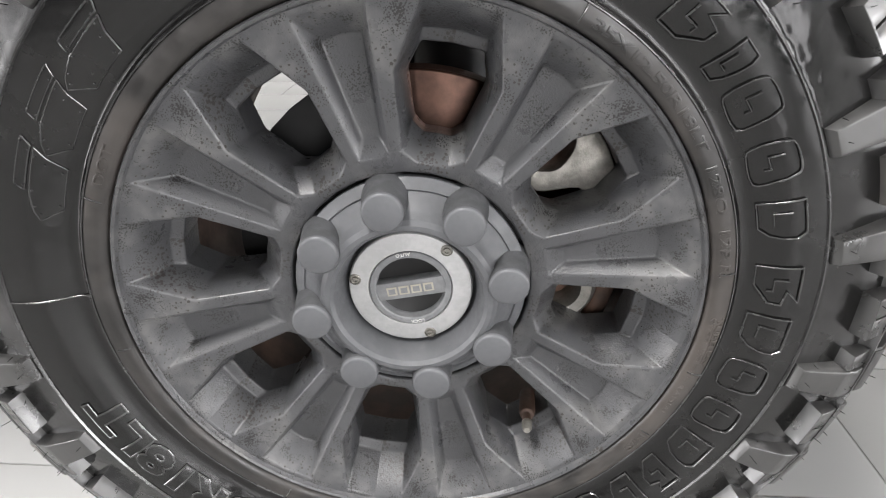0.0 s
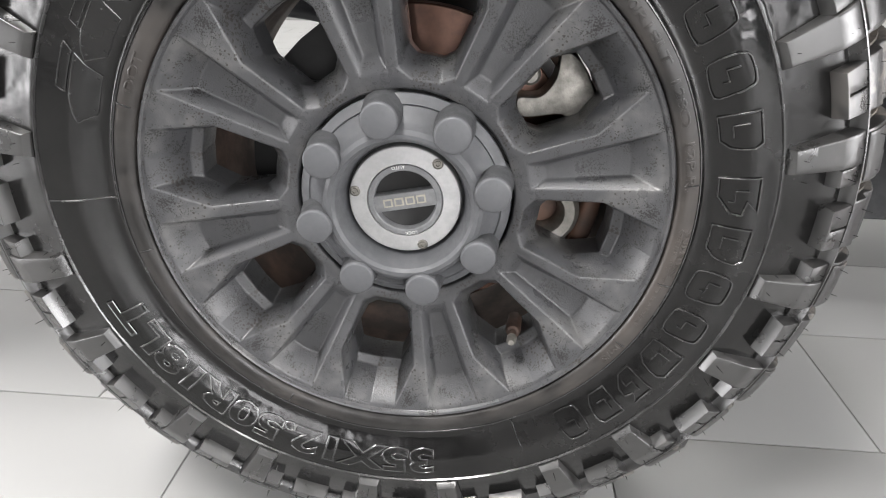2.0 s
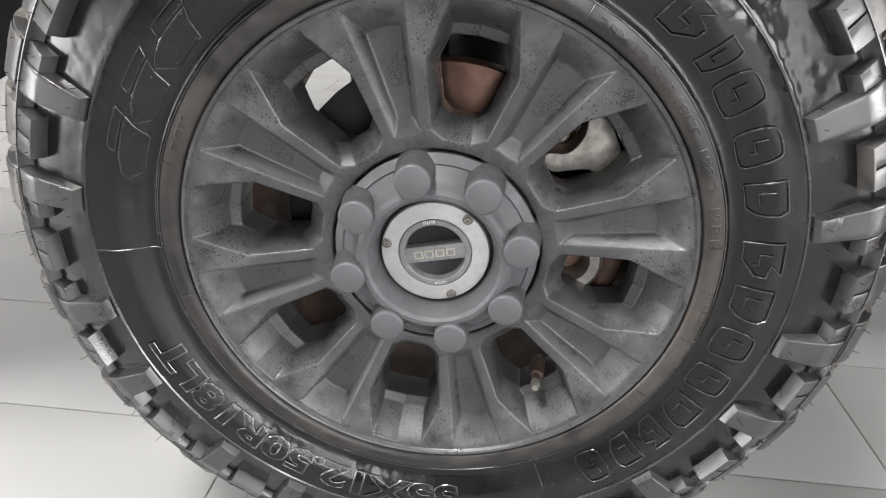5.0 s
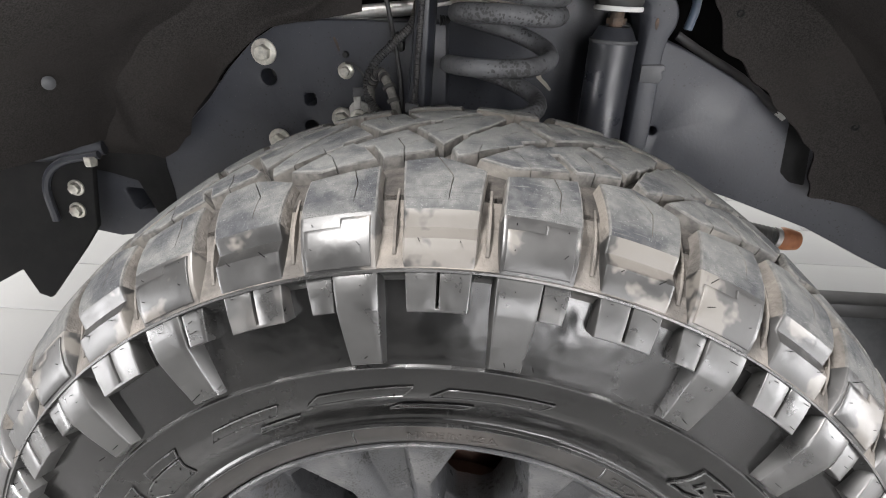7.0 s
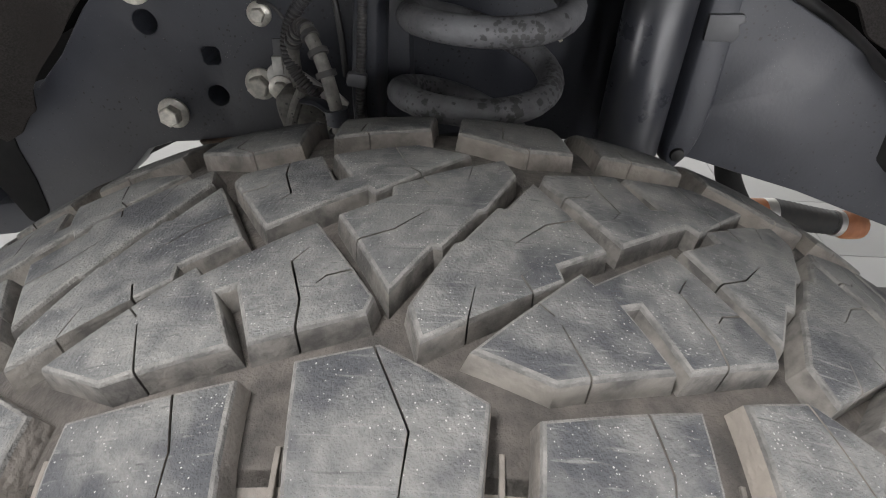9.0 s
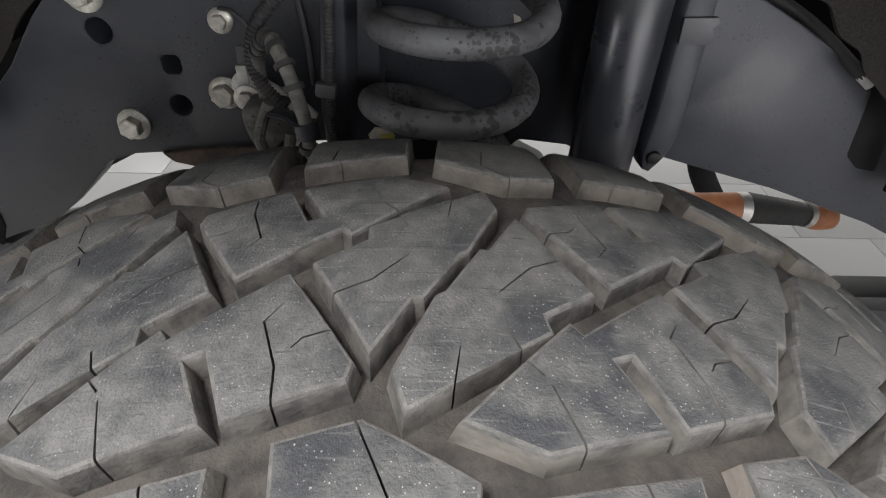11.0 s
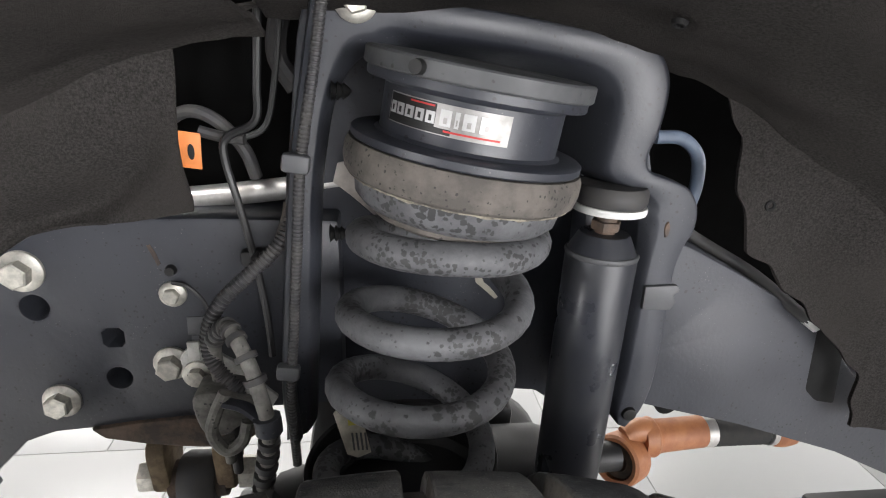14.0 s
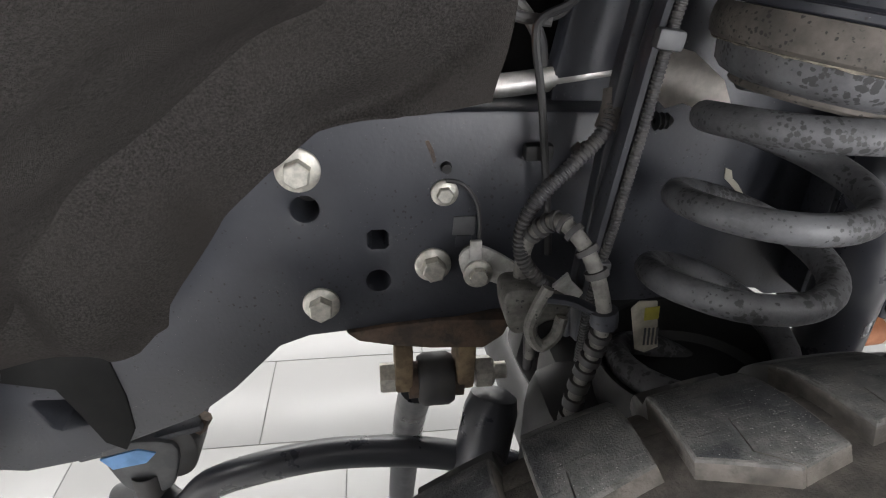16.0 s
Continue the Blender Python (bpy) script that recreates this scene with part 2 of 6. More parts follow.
M_FELT = material("felt_liner", (0.046, 0.0425, 0.0408), 0.97, (0.021, 0.0192, 0.0184), 560, 4.0, low=0.36, high=0.64, bump=0.0012, bump_scale=1100, spec=0.08, big=(0.037, 0.0335, 0.0315), big_scale=9, big_low=0.46, big_high=0.74)
M_HOSE = material("black_hose_rubber", (0.03, 0.03, 0.032), 0.5, (0.05, 0.048, 0.046), 60, rough2=0.75)
M_SLEEVE = material("grey_hose_sleeve", (0.16, 0.155, 0.14), 0.6, (0.09, 0.088, 0.08), 80, spots=(0.03, 0.03, 0.03), spot_scale=200, spot_at=0.1)
M_RUST = material("rusty_forging", (0.10, 0.066, 0.045), 0.7, (0.045, 0.034, 0.028), 50, bump=0.0006, bump_scale=300)
M_ORANGE = material("orange_brown_shaft_paint", (0.36, 0.145, 0.06), 0.5, (0.26, 0.10, 0.045), 30, rough2=0.65)
M_TAG = material("orange_tag", (0.85, 0.27, 0.07), 0.5)
M_TILE = material("pale_floor_tile", (0.295, 0.295, 0.291), 0.32, (0.282, 0.282, 0.278), 2, 2.0, low=0.2, high=0.8, rough2=0.37, spec=0.28, own=True)
M_GROUT = material("grey_grout", (0.21, 0.21, 0.205), 0.8)
M_WALL = material("pale_grey_wall", (0.56, 0.56, 0.55), 0.7)
M_STEEL = material("pale_bare_steel", (0.52, 0.515, 0.49), 0.5, (0.34, 0.335, 0.31), 70, metal=0.3, rough2=0.65)
# almost black: the bay's shade is put into the colour
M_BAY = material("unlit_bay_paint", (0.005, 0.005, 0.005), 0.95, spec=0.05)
M_OCHRE = material("ochre_rust", (0.20, 0.145, 0.085), 0.75, (0.11, 0.08, 0.05), 50, bump=0.0006, bump_scale=300)
M_PLATE = material("grey_steel_plate", (0.070, 0.072, 0.075), 0.5, (0.050, 0.052, 0.055), 25, rough2=0.65, spots=(0.02, 0.02, 0.02), spot_scale=150, spot_at=0.1)
M_MUD = material("dried_mud_rubber", (0.105, 0.095, 0.085), 0.9, (0.055, 0.050, 0.045), 45, 8.0, rough2=0.97, bump=0.0012, bump_scale=300, own=True, big=(0.15, 0.134, 0.117), big_scale=16)
M_PAPER = material("torn_paper", (0.50, 0.47, 0.39), 0.8, (0.33, 0.31, 0.26), 60)
M_EDGE = material("worn_dusty_edge", (0.105, 0.102, 0.096), 0.9, (0.058, 0.0570, 0.055), 110, 8.0, low=0.38, high=0.62, rough2=0.97, bump=0.0010, bump_scale=600, own=True)
M_DARK = material("charcoal_wall", (0.09, 0.09, 0.092), 0.7)
M_BLUE = material("blue_tape", (0.16, 0.36, 0.68), 0.5)
M_PLASTIC = material("black_plastic", (0.012, 0.012, 0.013), 0.45, (0.018, 0.018, 0.018), 30)
M_ALU = material("bare_aluminium", (0.62, 0.61, 0.59), 0.35, (0.5, 0.49, 0.47), 60, metal=0.8)
M_LABEL = material("silver_label", (0.30, 0.295, 0.285), 0.35, metal=0.4, second=(0.2, 0.195, 0.185))
M_RED = material("red_print", (0.45, 0.03, 0.03), 0.5)
M_BODY = material("dark_red_body", (0.05, 0.008, 0.012), 0.3)
M_RIDGE = material("polished_ridge_rubber", (0.012, 0.012, 0.012), 0.16, (0.02, 0.02, 0.02), 30, rough2=0.28, spec=0.9)
M_MATT = material("matt_black_rubber", (0.010, 0.010, 0.0105), 0.8, (0.016, 0.016, 0.016), 40, spec=0.2)
M_SHOCK = material("black_shock_paint", (0.025, 0.0268, 0.033), 0.27, (0.030, 0.0315, 0.036), 20, rough2=0.46, spots=(0.12, 0.12, 0.12), spot_scale=300, spot_at=-0.06)

# the disc is turned on a lathe: its fine rings stretch the gloss along the radius
_lay = M_ROTOR.node_tree.nodes.new("ShaderNodeTangent")
_lay.direction_type, _lay.axis = "RADIAL", "Z"
M_ROTOR.node_tree.links.new(_lay.outputs[0], M_ROTOR.node_tree.nodes["Principled BSDF"].inputs["Tangent"])
M_ROTOR.node_tree.nodes["Principled BSDF"].inputs["Anisotropic"].default_value = 0.9
M_ROTOR.node_tree.nodes["Principled BSDF"].inputs["Anisotropic Rotation"].default_value = 0.25

# ---------------------------------------------------------------- showroom
room = dict(x0=-5.0, x1=6.0, y0=-4.0, y1=6.5, h=3.6)
GX, GY, BOND = 0.61, 0.3045, 0.2033
bm = bmesh.new()
bmesh.ops.create_grid(bm, x_segments=1, y_segments=1, size=1)
bm.transform(Matrix.Translation((0.5, 1.25, FLOOR - 0.002)) @ Matrix.Diagonal((5.5, 5.25, 1, 1)))
floor = solo("floor", bm, M_GROUT, "pale glazed tiles with thin grey joints", "floor", kind="structure")


# made-up window openings: place, width, lamp power
ADDED_WINDOWS = [(-4.3, 0.95, 30), (0.55, 0.5, 85), (1.6, 0.65, 145), (3.3, 0.95, 130), (5.0, 0.9, 60)]


def walls():
    x0, x1, y0, y1, h = room["x0"], room["x1"], room["y0"], room["y1"], room["h"]
    solo("wall_north", block((x1 - x0 - 0.2, 0.15, h), 0.0, Matrix.Translation(((x0 + x1) / 2, y1, FLOOR + h / 2))), M_WALL, "plain white showroom wall", "wall", kind="structure")
    # both side walls get an added, unseen opening for a lamp
    east = thing("wall_east", (x1, 0, FLOOR), "white showroom wall with a wide opening added for light", "wall", kind="structure")
    west = thing("wall_west", (x0, 0, FLOOR), "white showroom wall with an opening added for light", "wall", kind="structure")
    for ya, yb, za, zb in ((y0, -2.6, 0, h), (-0.6, y1, 0, h), (-2.6, -0.6, 0, 0.08), (-2.6, -0.6, 2.1, h)):
        part("wall_panel", block((0.15, yb - ya, zb - za), 0.0, Matrix.Translation((x0, (ya + yb) / 2, FLOOR + (za + zb) / 2))), M_WALL, west)
    for ya, yb, za, zb in ((y0, -2.2, 0, h), (1.2, y1, 0, h), (-2.2, 1.2, 0, 0.08), (-2.2, 1.2, 2.1, h)):
        part("wall_panel", block((0.15, yb - ya, zb - za), 0.0, Matrix.Translation((x1, (ya + yb) / 2, FLOOR + (za + zb) / 2))), M_WALL, east)
    lo, hi = FLOOR + 0.12, FLOOR + 2.5
    # unseen wall, dark to deepen reflections; its windows are added for light
    wall = thing("wall_south", (0.5, y0, FLOOR), "unseen charcoal wall with five window openings added for light", "wall", kind="structure")
    part("wall_panel", block((x1 - x0, 0.15, 0.15), 0.0, Matrix.Translation((0.5, y0, FLOOR + 0.075))), M_DARK, wall)
    part("wall_panel", block((x1 - x0, 0.15, FLOOR + h - hi), 0.0, Matrix.Translation((0.5, y0, (hi + FLOOR + h) / 2))), M_DARK, wall)
    edges = [x0] + [x + s * w / 2 for x, w, _ in ADDED_WINDOWS for s in (-1, 1)] + [x1]
    for a, c in zip(edges[::2], edges[1::2]):
        part("wall_panel", block((c - a, 0.15, hi - lo), 0.0, Matrix.Translation(((a + c) / 2, y0, (lo + hi) / 2))), M_DARK, wall)
    for x, w, _ in ADDED_WINDOWS:
        part("mullion", block((0.05, 0.06, hi - lo), 0.005, Matrix.Translation((x, y0 + 0.16, (lo + hi) / 2))), M_PLASTIC, wall, "dark bar of an added window")
    solo("ceiling", block((x1 - x0, y1 - y0, 0.1), 0.0, Matrix.Translation(((x0 + x1) / 2, (y0 + y1) / 2, FLOOR + h + 0.06))), M_WALL, "plain white showroom ceiling", "ceiling", kind="structure")


walls()
NEUTRAL = (1.0, 0.978, 0.965)
# unseen panels added overhead; the back one brightens the floor behind the truck
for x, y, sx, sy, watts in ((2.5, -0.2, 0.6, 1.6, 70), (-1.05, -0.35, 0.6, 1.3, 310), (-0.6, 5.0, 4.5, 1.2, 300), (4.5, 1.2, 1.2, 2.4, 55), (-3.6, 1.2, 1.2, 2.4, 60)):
    solo("ceiling_light", block((sx + 0.06, sy + 0.06, 0.05), 0.005, Matrix.Translation((x, y, 3.52))), M_WALL, "unseen ceiling light panel added for light", "ceiling light", "showroom ceiling lights")
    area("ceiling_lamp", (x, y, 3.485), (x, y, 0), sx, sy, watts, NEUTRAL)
# one added lamp in each opening, to light the arch and the wheel
for x, w, watts in ADDED_WINDOWS:
    area("shopfront_daylight", (x, -3.90, 1.30), (x, 0, 1.30), w - 0.05, 2.35, 1.25 * watts * w, (0.985, 0.972, 0.985))

# side lamps added for highlights on the tyre and light in the arch
area("door_daylight", (5.9, -0.5, 1.06), (0, -0.5, 1.06), 3.35, 2.0, 460, (0.985, 0.972, 0.985))
area("door_daylight", (-4.9, -1.6, 1.06), (0, -1.6, 1.06), 1.95, 2.0, 240, (0.985, 0.972, 0.985))

# ---------------------------------------------------------------- the wheel's own axes: x right, y up, z out to the viewer
_u, _v, _n = Vector((0.99943, 0.03385, 0)), Vector((-0.00039, 0.01155, 0.99993)), Vector((0.03385, -0.99936, 0.01156))
HUB = Vector((-0.0478, 0.4183, 0.4294)) - 0.003 * _u - 0.001 * _v
WM = Matrix(((_u.x, _v.x, _n.x, HUB.x), (_u.y, _v.y, _n.y, HUB.y), (_u.z, _v.z, _n.z, HUB.z), (0, 0, 0, 1)))


def spun(deg):
    return Matrix.Rotation(radians(deg), 4, "Z")


# ---------------------------------------------------------------- tyre
MER = [(0.4345, -0.155), (0.4330, -0.105), (0.4280, -0.062), (0.4180, -0.030), (0.404, -0.010), (0.388, -0.0010), (0.370, 0.0050), (0.352, 0.0095), (0.338, 0.0125),
       (0.3285, 0.0142), (0.315, 0.0138), (0.303, 0.0122), (0.292, 0.0072), (0.281, 0.0010), (0.2745, -0.0012), (0.2705, -0.0010), (0.2665, 0.0016), (0.258, 0.0030), (0.2505, 0.000), (0.2465, -0.006), (0.244, -0.014)]
_line = spline([(r, z, 0) for r, z in MER], 8)
_arc = [0.0]
for a, b in zip(_line, _line[1:]):
    _arc.append(_arc[-1] + (b - a).length)
_arc, _mr, _mz = np.array(_arc), np.array([p.x for p in _line]), np.array([p.y for p in _line])


def meridian(m):
    """Radius, depth and outward normal at m metres from the crown's middle line."""
    k = abs(m)
    r, z = np.interp(k, _arc, _mr), np.interp(k, _arc, _mz)
    r0, z0, r1, z1 = np.interp(k - 0.002, _arc, _mr), np.interp(k - 0.002, _arc, _mz), np.interp(k + 0.002, _arc, _mr), np.interp(k + 0.002, _arc, _mz)
    n = math.hypot(r1 - r0, z1 - z0)
    nr, nz = (z1 - z0) / n, -(r1 - r0) / n
    return (r, z, nr, nz) if m >= 0 else (r, -0.31 - z, nr, -nz)


def at_radius(r):
    """m at a radius on the outer sidewall."""
    i = len(_mr) - 1 - int(np.searchsorted(_mr[::-1], r))
    return float(_arc[i])


def on_tyre(s, m, h):
    r, z, nr, nz = meridian(m)
    a = s / 0.44
    r, z = r + h * nr, z + h * nz
    return Vector((r * math.sin(a), r * math.cos(a), z))


def grown(poly, d):
    """The polygon with its edges moved out by d."""
    p = [Vector(q) for q in poly]
    area2 = sum(a.x * c.y - a.y * c.x for a, c in zip(p, p[1:] + p[:1]))
    sign = 1 if area2 > 0 else -1
    out = []
    for a, q, c in zip(p[-1:] + p[:-1], p, p[1:] + p[:1]):
        e, f = (q - a).normalized(), (c - q).normalized()
        n0, n1 = Vector((e.y, -e.x)) * sign, Vector((f.y, -f.x)) * sign
        n = n0 + n1
        n = n / max(0.35, n.dot(n) / 2)
        out.append(tuple(q + n * d))
    return out


def cuts(poly, notches, width=0.0008):
    """The polygon with thin cuts: (edge, where along it, tip or bent line of tips)."""
    out = []
    for i, a in enumerate(poly):
        a, c = Vector(a), Vector(poly[(i + 1) % len(poly)])
        out.append(tuple(a))
        for edge, at, *tips in sorted(n for n in notches if n[0] == i):
            foot, e = a.lerp(c, at), (c - a).normalized() * width / 2
            tips = [Vector(t) for t in tips]
            out.append((*(foot - e), 1))
            out += [(*(t - e), 1) for t in tips[:-1]]
            out += [(*(tips[-1] - e * 0.5), 1), (*(tips[-1] + e * 0.5), 1)]
            out += [(*(t + e), 1) for t in tips[:-1][::-1]]
            out.append((*(foot + e), 1))
    return out


def tyre_piece(poly, height, bevel=0.0012, sink=0.002, step=0.011, notches=(), grow=0.0, draft=0.0, gloss=0.131):
    """A rubber piece over the carcass: a polygon in metres round the tyre and across it, with a height that may vary across, thin cuts, and sloping sides."""
    h0 = 0.012
    top, base = cuts(grown(poly, grow), notches), cuts(grown(poly, grow + draft), notches)
    bm = bmesh.new()
    lo_, hi_ = [bm.verts.new((q[0], q[1], 0)) for q in base], [bm.verts.new((q[0], q[1], h0)) for q in top]
    thin = {v for v, q in zip(hi_, top) if len(q) > 2}
    for i in range(len(top)):
        j = (i + 1) % len(top)
        bm.faces.new((lo_[i], lo_[j], hi_[j], hi_[i]))
    bm.faces.new(hi_)
    bmesh.ops.recalc_face_normals(bm, faces=bm.faces[:])
    rim = [e for e in bm.edges if e.verts[0].co.z > 0.01 and e.verts[1].co.z > 0.01 and not (e.verts[0] in thin and e.verts[1] in thin)]
    bmesh.ops.bevel(bm, geom=rim, offset=bevel, segments=2, profile=0.5, affect="EDGES", clamp_overlap=True)
    bmesh.ops.triangulate(bm, faces=[f for f in bm.faces if len(f.verts) > 4])
    for axis in (0, 1):
        lo, hi = min(v.co[axis] for v in bm.verts), max(v.co[axis] for v in bm.verts)
        k = math.floor(lo / step) + 1
        while k * step < hi:
            no = Vector((1, 0, 0)) if axis == 0 else Vector((0, 1, 0))
            bmesh.ops.bisect_plane(bm, geom=bm.verts[:] + bm.edges[:] + bm.faces[:], dist=1e-6, plane_co=no * (k * step), plane_no=no)
            k += 1
    bm.normal_update()
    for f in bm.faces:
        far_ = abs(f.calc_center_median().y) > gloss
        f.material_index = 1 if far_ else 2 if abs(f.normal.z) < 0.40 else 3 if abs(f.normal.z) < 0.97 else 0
    for v in bm.verts:
        hh = height(v.co.y) if callable(height) else height
        k = v.co.z / h0
        v.co = on_tyre(v.co.x, v.co.y, -sink + (hh + sink) * k)
    return bm


def mm(*points):
    return [(x / 1000, (z + 155) / 1000) for x, z in points]


PITCHES = 20
TURN_ONE = 360 / PITCHES
tyre = thing("off_road_tyre", WM, "large black off-road tyre with dusty tread and glossy dressed sidewall", "tyre")
carc = [(r, z) for r, z in zip(_mr, _mz)]
whole = [(r, -0.31 - z) for r, z in carc[::-1]] + carc[1:]
tread_line = [p for p in whole if p[0] > 0.4005]
side_out = [p for p in carc if p[0] <= 0.403]
side_in = [(r, -0.31 - z) for r, z in side_out[::-1]]
lining = [(0.244, -0.296), (0.25, -0.29), (0.37, -0.29), (0.405, -0.25), (0.412, -0.155), (0.405, -0.06), (0.37, -0.02), (0.25, -0.02), (0.244, -0.014)]
tread_line = [(r + 0.0045 * min(1, max(0, (0.130 - abs(z + 0.155)) / 0.02)), z) for r, z in tread_line]
inner_line = [p for p in tread_line if abs(p[1] + 0.155) < 0.115]
part("tread_base", lathe(inner_line, 180), M_GROOVE, tyre, "brown muddy groove floor, darkened for shade", local=True)
for s_ in (1, -1):
    edge_line = [p for p in tread_line if s_ * (p[1] + 0.155) > 0.108]
    part("shoulder_groove", lathe(edge_line, 180), M_MUD, tyre, "pale dried mud in the shoulder grooves", local=True)
part("sidewall", lathe(side_out, 180), M_SIDE, tyre, "glossy black dressed sidewall", local=True)
part("inner_sidewall", lathe(side_in + lining, 120), M_HOSE, tyre, local=True)

BLOCK_A = mm((24, -78), (48, -69), (86, -79), (74, -103), (81.5, -106), (92.5, -80), (127, -91.5), (128.5, -98), (102, -140), (66, -112), (62, -117))
CUTS_A = [(1, 0.28, *mm((50, -95))), (5, 0.40, *mm((105, -97), (98, -116), (103, -124))), (7, 0.30, *mm((112, -108), (109, -104))), (10, 0.45, *mm((52, -92), (55, -93)))]
BLOCK_S = mm((7.5, -81), (55, -112), (53.5, -120), (73.8, -134), (50.5, -178), (37.5, -154), (34, -154.5), (20, -129), (17, -127.5), (3.2, -95))
CUTS_S = [(3, 0.40, *mm((52, -145), (39, -130))), (0, 0.30, *mm((24, -104))), (0, 0.75, *mm((40, -112), (44, -116)))]
SH1 = [(-0.0290, 0.083), (-0.005, 0.077), (0.0275, 0.094), (0.0245, 0.128), (0.0240, 0.165), (-0.0240, 0.165), (-0.0248, 0.128)]
CUTS_1 = [(0, 0.92, (0.006, 0.103), (0.004, 0.124))]
SH2 = [(0.0435, 0.098), (0.070, 0.093), (0.0915, 0.089), (0.0938, 0.128), (0.0935, 0.165), (0.0425, 0.165), (0.0420, 0.128)]
CUTS_2 = [(1, 0.2, (0.079, 0.108), (0.078, 0.124))]


def turned(poly):
    """The other half of the pattern: turned by half a circle about the middle of the centre groove."""
    return [(0.046 - s, 0.030 - m) for s, m in poly]


def turned_edge(poly):
    return [(0.046 - s, (0.016 if m < 0.12 else 0) - m) for s, m in poly]


def turned_cuts(notches):
    return [(e, at, *[(0.046 - s, 0.030 - m) for s, m in tips]) for e, at, *tips in notches]


def shoulder_height(m):
    k = abs(m)
    return 0.0145 if k < 0.115 else 0.0145 - (k - 0.115) / 0.05 * 0.0045


def scooped_height(m):
    """Rounded at the tread's edge, then a hollow, then a flat pad down to the parting line."""
    k = abs(m)
    return shoulder_height(m) - 0.0062 * math.exp(-((k - 0.1395) / 0.0065) ** 2) - (0.0012 if k > 0.149 else 0)


def ring_of(name, poly, height, mat, count=PITCHES, label="", bevel=0.0013, notches=(), **more):
    first = part(name, tyre_piece(poly, height, bevel, notches=notches, **more), mat, tyre, label, local=True)
    for k in range(1, count):
        again(first, spun(-k * 360 / count))


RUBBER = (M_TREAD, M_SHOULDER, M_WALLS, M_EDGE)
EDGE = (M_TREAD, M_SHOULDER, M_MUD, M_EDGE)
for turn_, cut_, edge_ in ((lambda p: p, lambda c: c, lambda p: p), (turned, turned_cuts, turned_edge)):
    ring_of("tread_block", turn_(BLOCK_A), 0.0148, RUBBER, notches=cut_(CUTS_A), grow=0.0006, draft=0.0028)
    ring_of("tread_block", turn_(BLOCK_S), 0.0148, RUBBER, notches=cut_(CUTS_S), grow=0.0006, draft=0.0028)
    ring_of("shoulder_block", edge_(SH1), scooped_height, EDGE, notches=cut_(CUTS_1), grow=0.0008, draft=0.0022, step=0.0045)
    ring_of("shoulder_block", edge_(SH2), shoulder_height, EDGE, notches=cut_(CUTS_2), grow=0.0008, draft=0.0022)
for s0 in (0.0328, 0.1062):
    ring_of("groove_rib", [(s0 - 0.0008, 0.104), (s0 + 0.0008, 0.104), (s0 + 0.0012, 0.156), (s0 - 0.0012, 0.156)], 0.0055, M_MUD, label="thin stone-ejector rib in the groove", bevel=0.0003)
ring_of("shoulder_panel", [(0.0445, 0.1405), (0.0700, 0.1405), (0.0700, 0.1350), (0.0910, 0.1350), (0.0910, 0.1620), (0.0445, 0.1620)], lambda m: shoulder_height(m) + 0.0011, EDGE, label="raised flat panel of the block", bevel=0.0005, step=0.006)
M405, M365, M335 = 0.1645, at_radius(0.370), at_radius(0.334)
LUG = (M_SIDE, M_LUG, M_SIDE, M_LUG)


def lug_height(m):
    return 0.0103 + 0.0055 * min(1, max(0, (m - M405) / (M365 - M405)))


def long_height(m):
    return lug_height(m) if m < M365 - 0.008 else 0.0148 - 0.0065 * (m - M365 + 0.008) / (M335 - M365 + 0.008)


def every_other(name, poly, height, first_k, **more):
    first = part(name, tyre_piece(poly, height, **more), LUG, tyre, local=True)
    first.matrix_basis = spun(-first_k * TURN_ONE)
    for k in range(first_k + 2, PITCHES + first_k, 2):
        again(first, spun(-k * TURN_ONE))


ring_of("sidewall_lug", [(-0.0235, M405), (-0.0011, M405), (-0.0011, M405 + 0.006), (-0.0011, M405 + 0.022), (0.0011, M405 + 0.022), (0.0011, M405 + 0.006), (0.0011, M405), (0.0235, M405), (0.0222, M365), (-0.0222, M365)], lug_height, LUG, bevel=0.0007, draft=0.0012)
LONG = [(0.0625, M405), (0.0950, M405), (0.0945, M365), (0.0915, M335), (0.0650, M335), (0.0630, M365)]
SHORT = [(0.0415, M405), (0.0612, M405), (0.0612, M365 - 0.001), (0.0440, M365 - 0.001)]
every_other("sidewall_lug", LONG, long_height, 1, bevel=0.0008, draft=0.0032)
every_other("sidewall_lug", SHORT, lambda m: lug_height(m) - 0.0018, 1, bevel=0.0008, draft=0.0022)
every_other("sidewall_lug", [(0.136 - s, m) for s, m in LONG], long_height, 2, bevel=0.0008, draft=0.0032)
every_other("sidewall_lug", [(0.136 - s, m) for s, m in SHORT], lambda m: lug_height(m) - 0.0018, 2, bevel=0.0008, draft=0.0022)
nubs = bmesh.new()
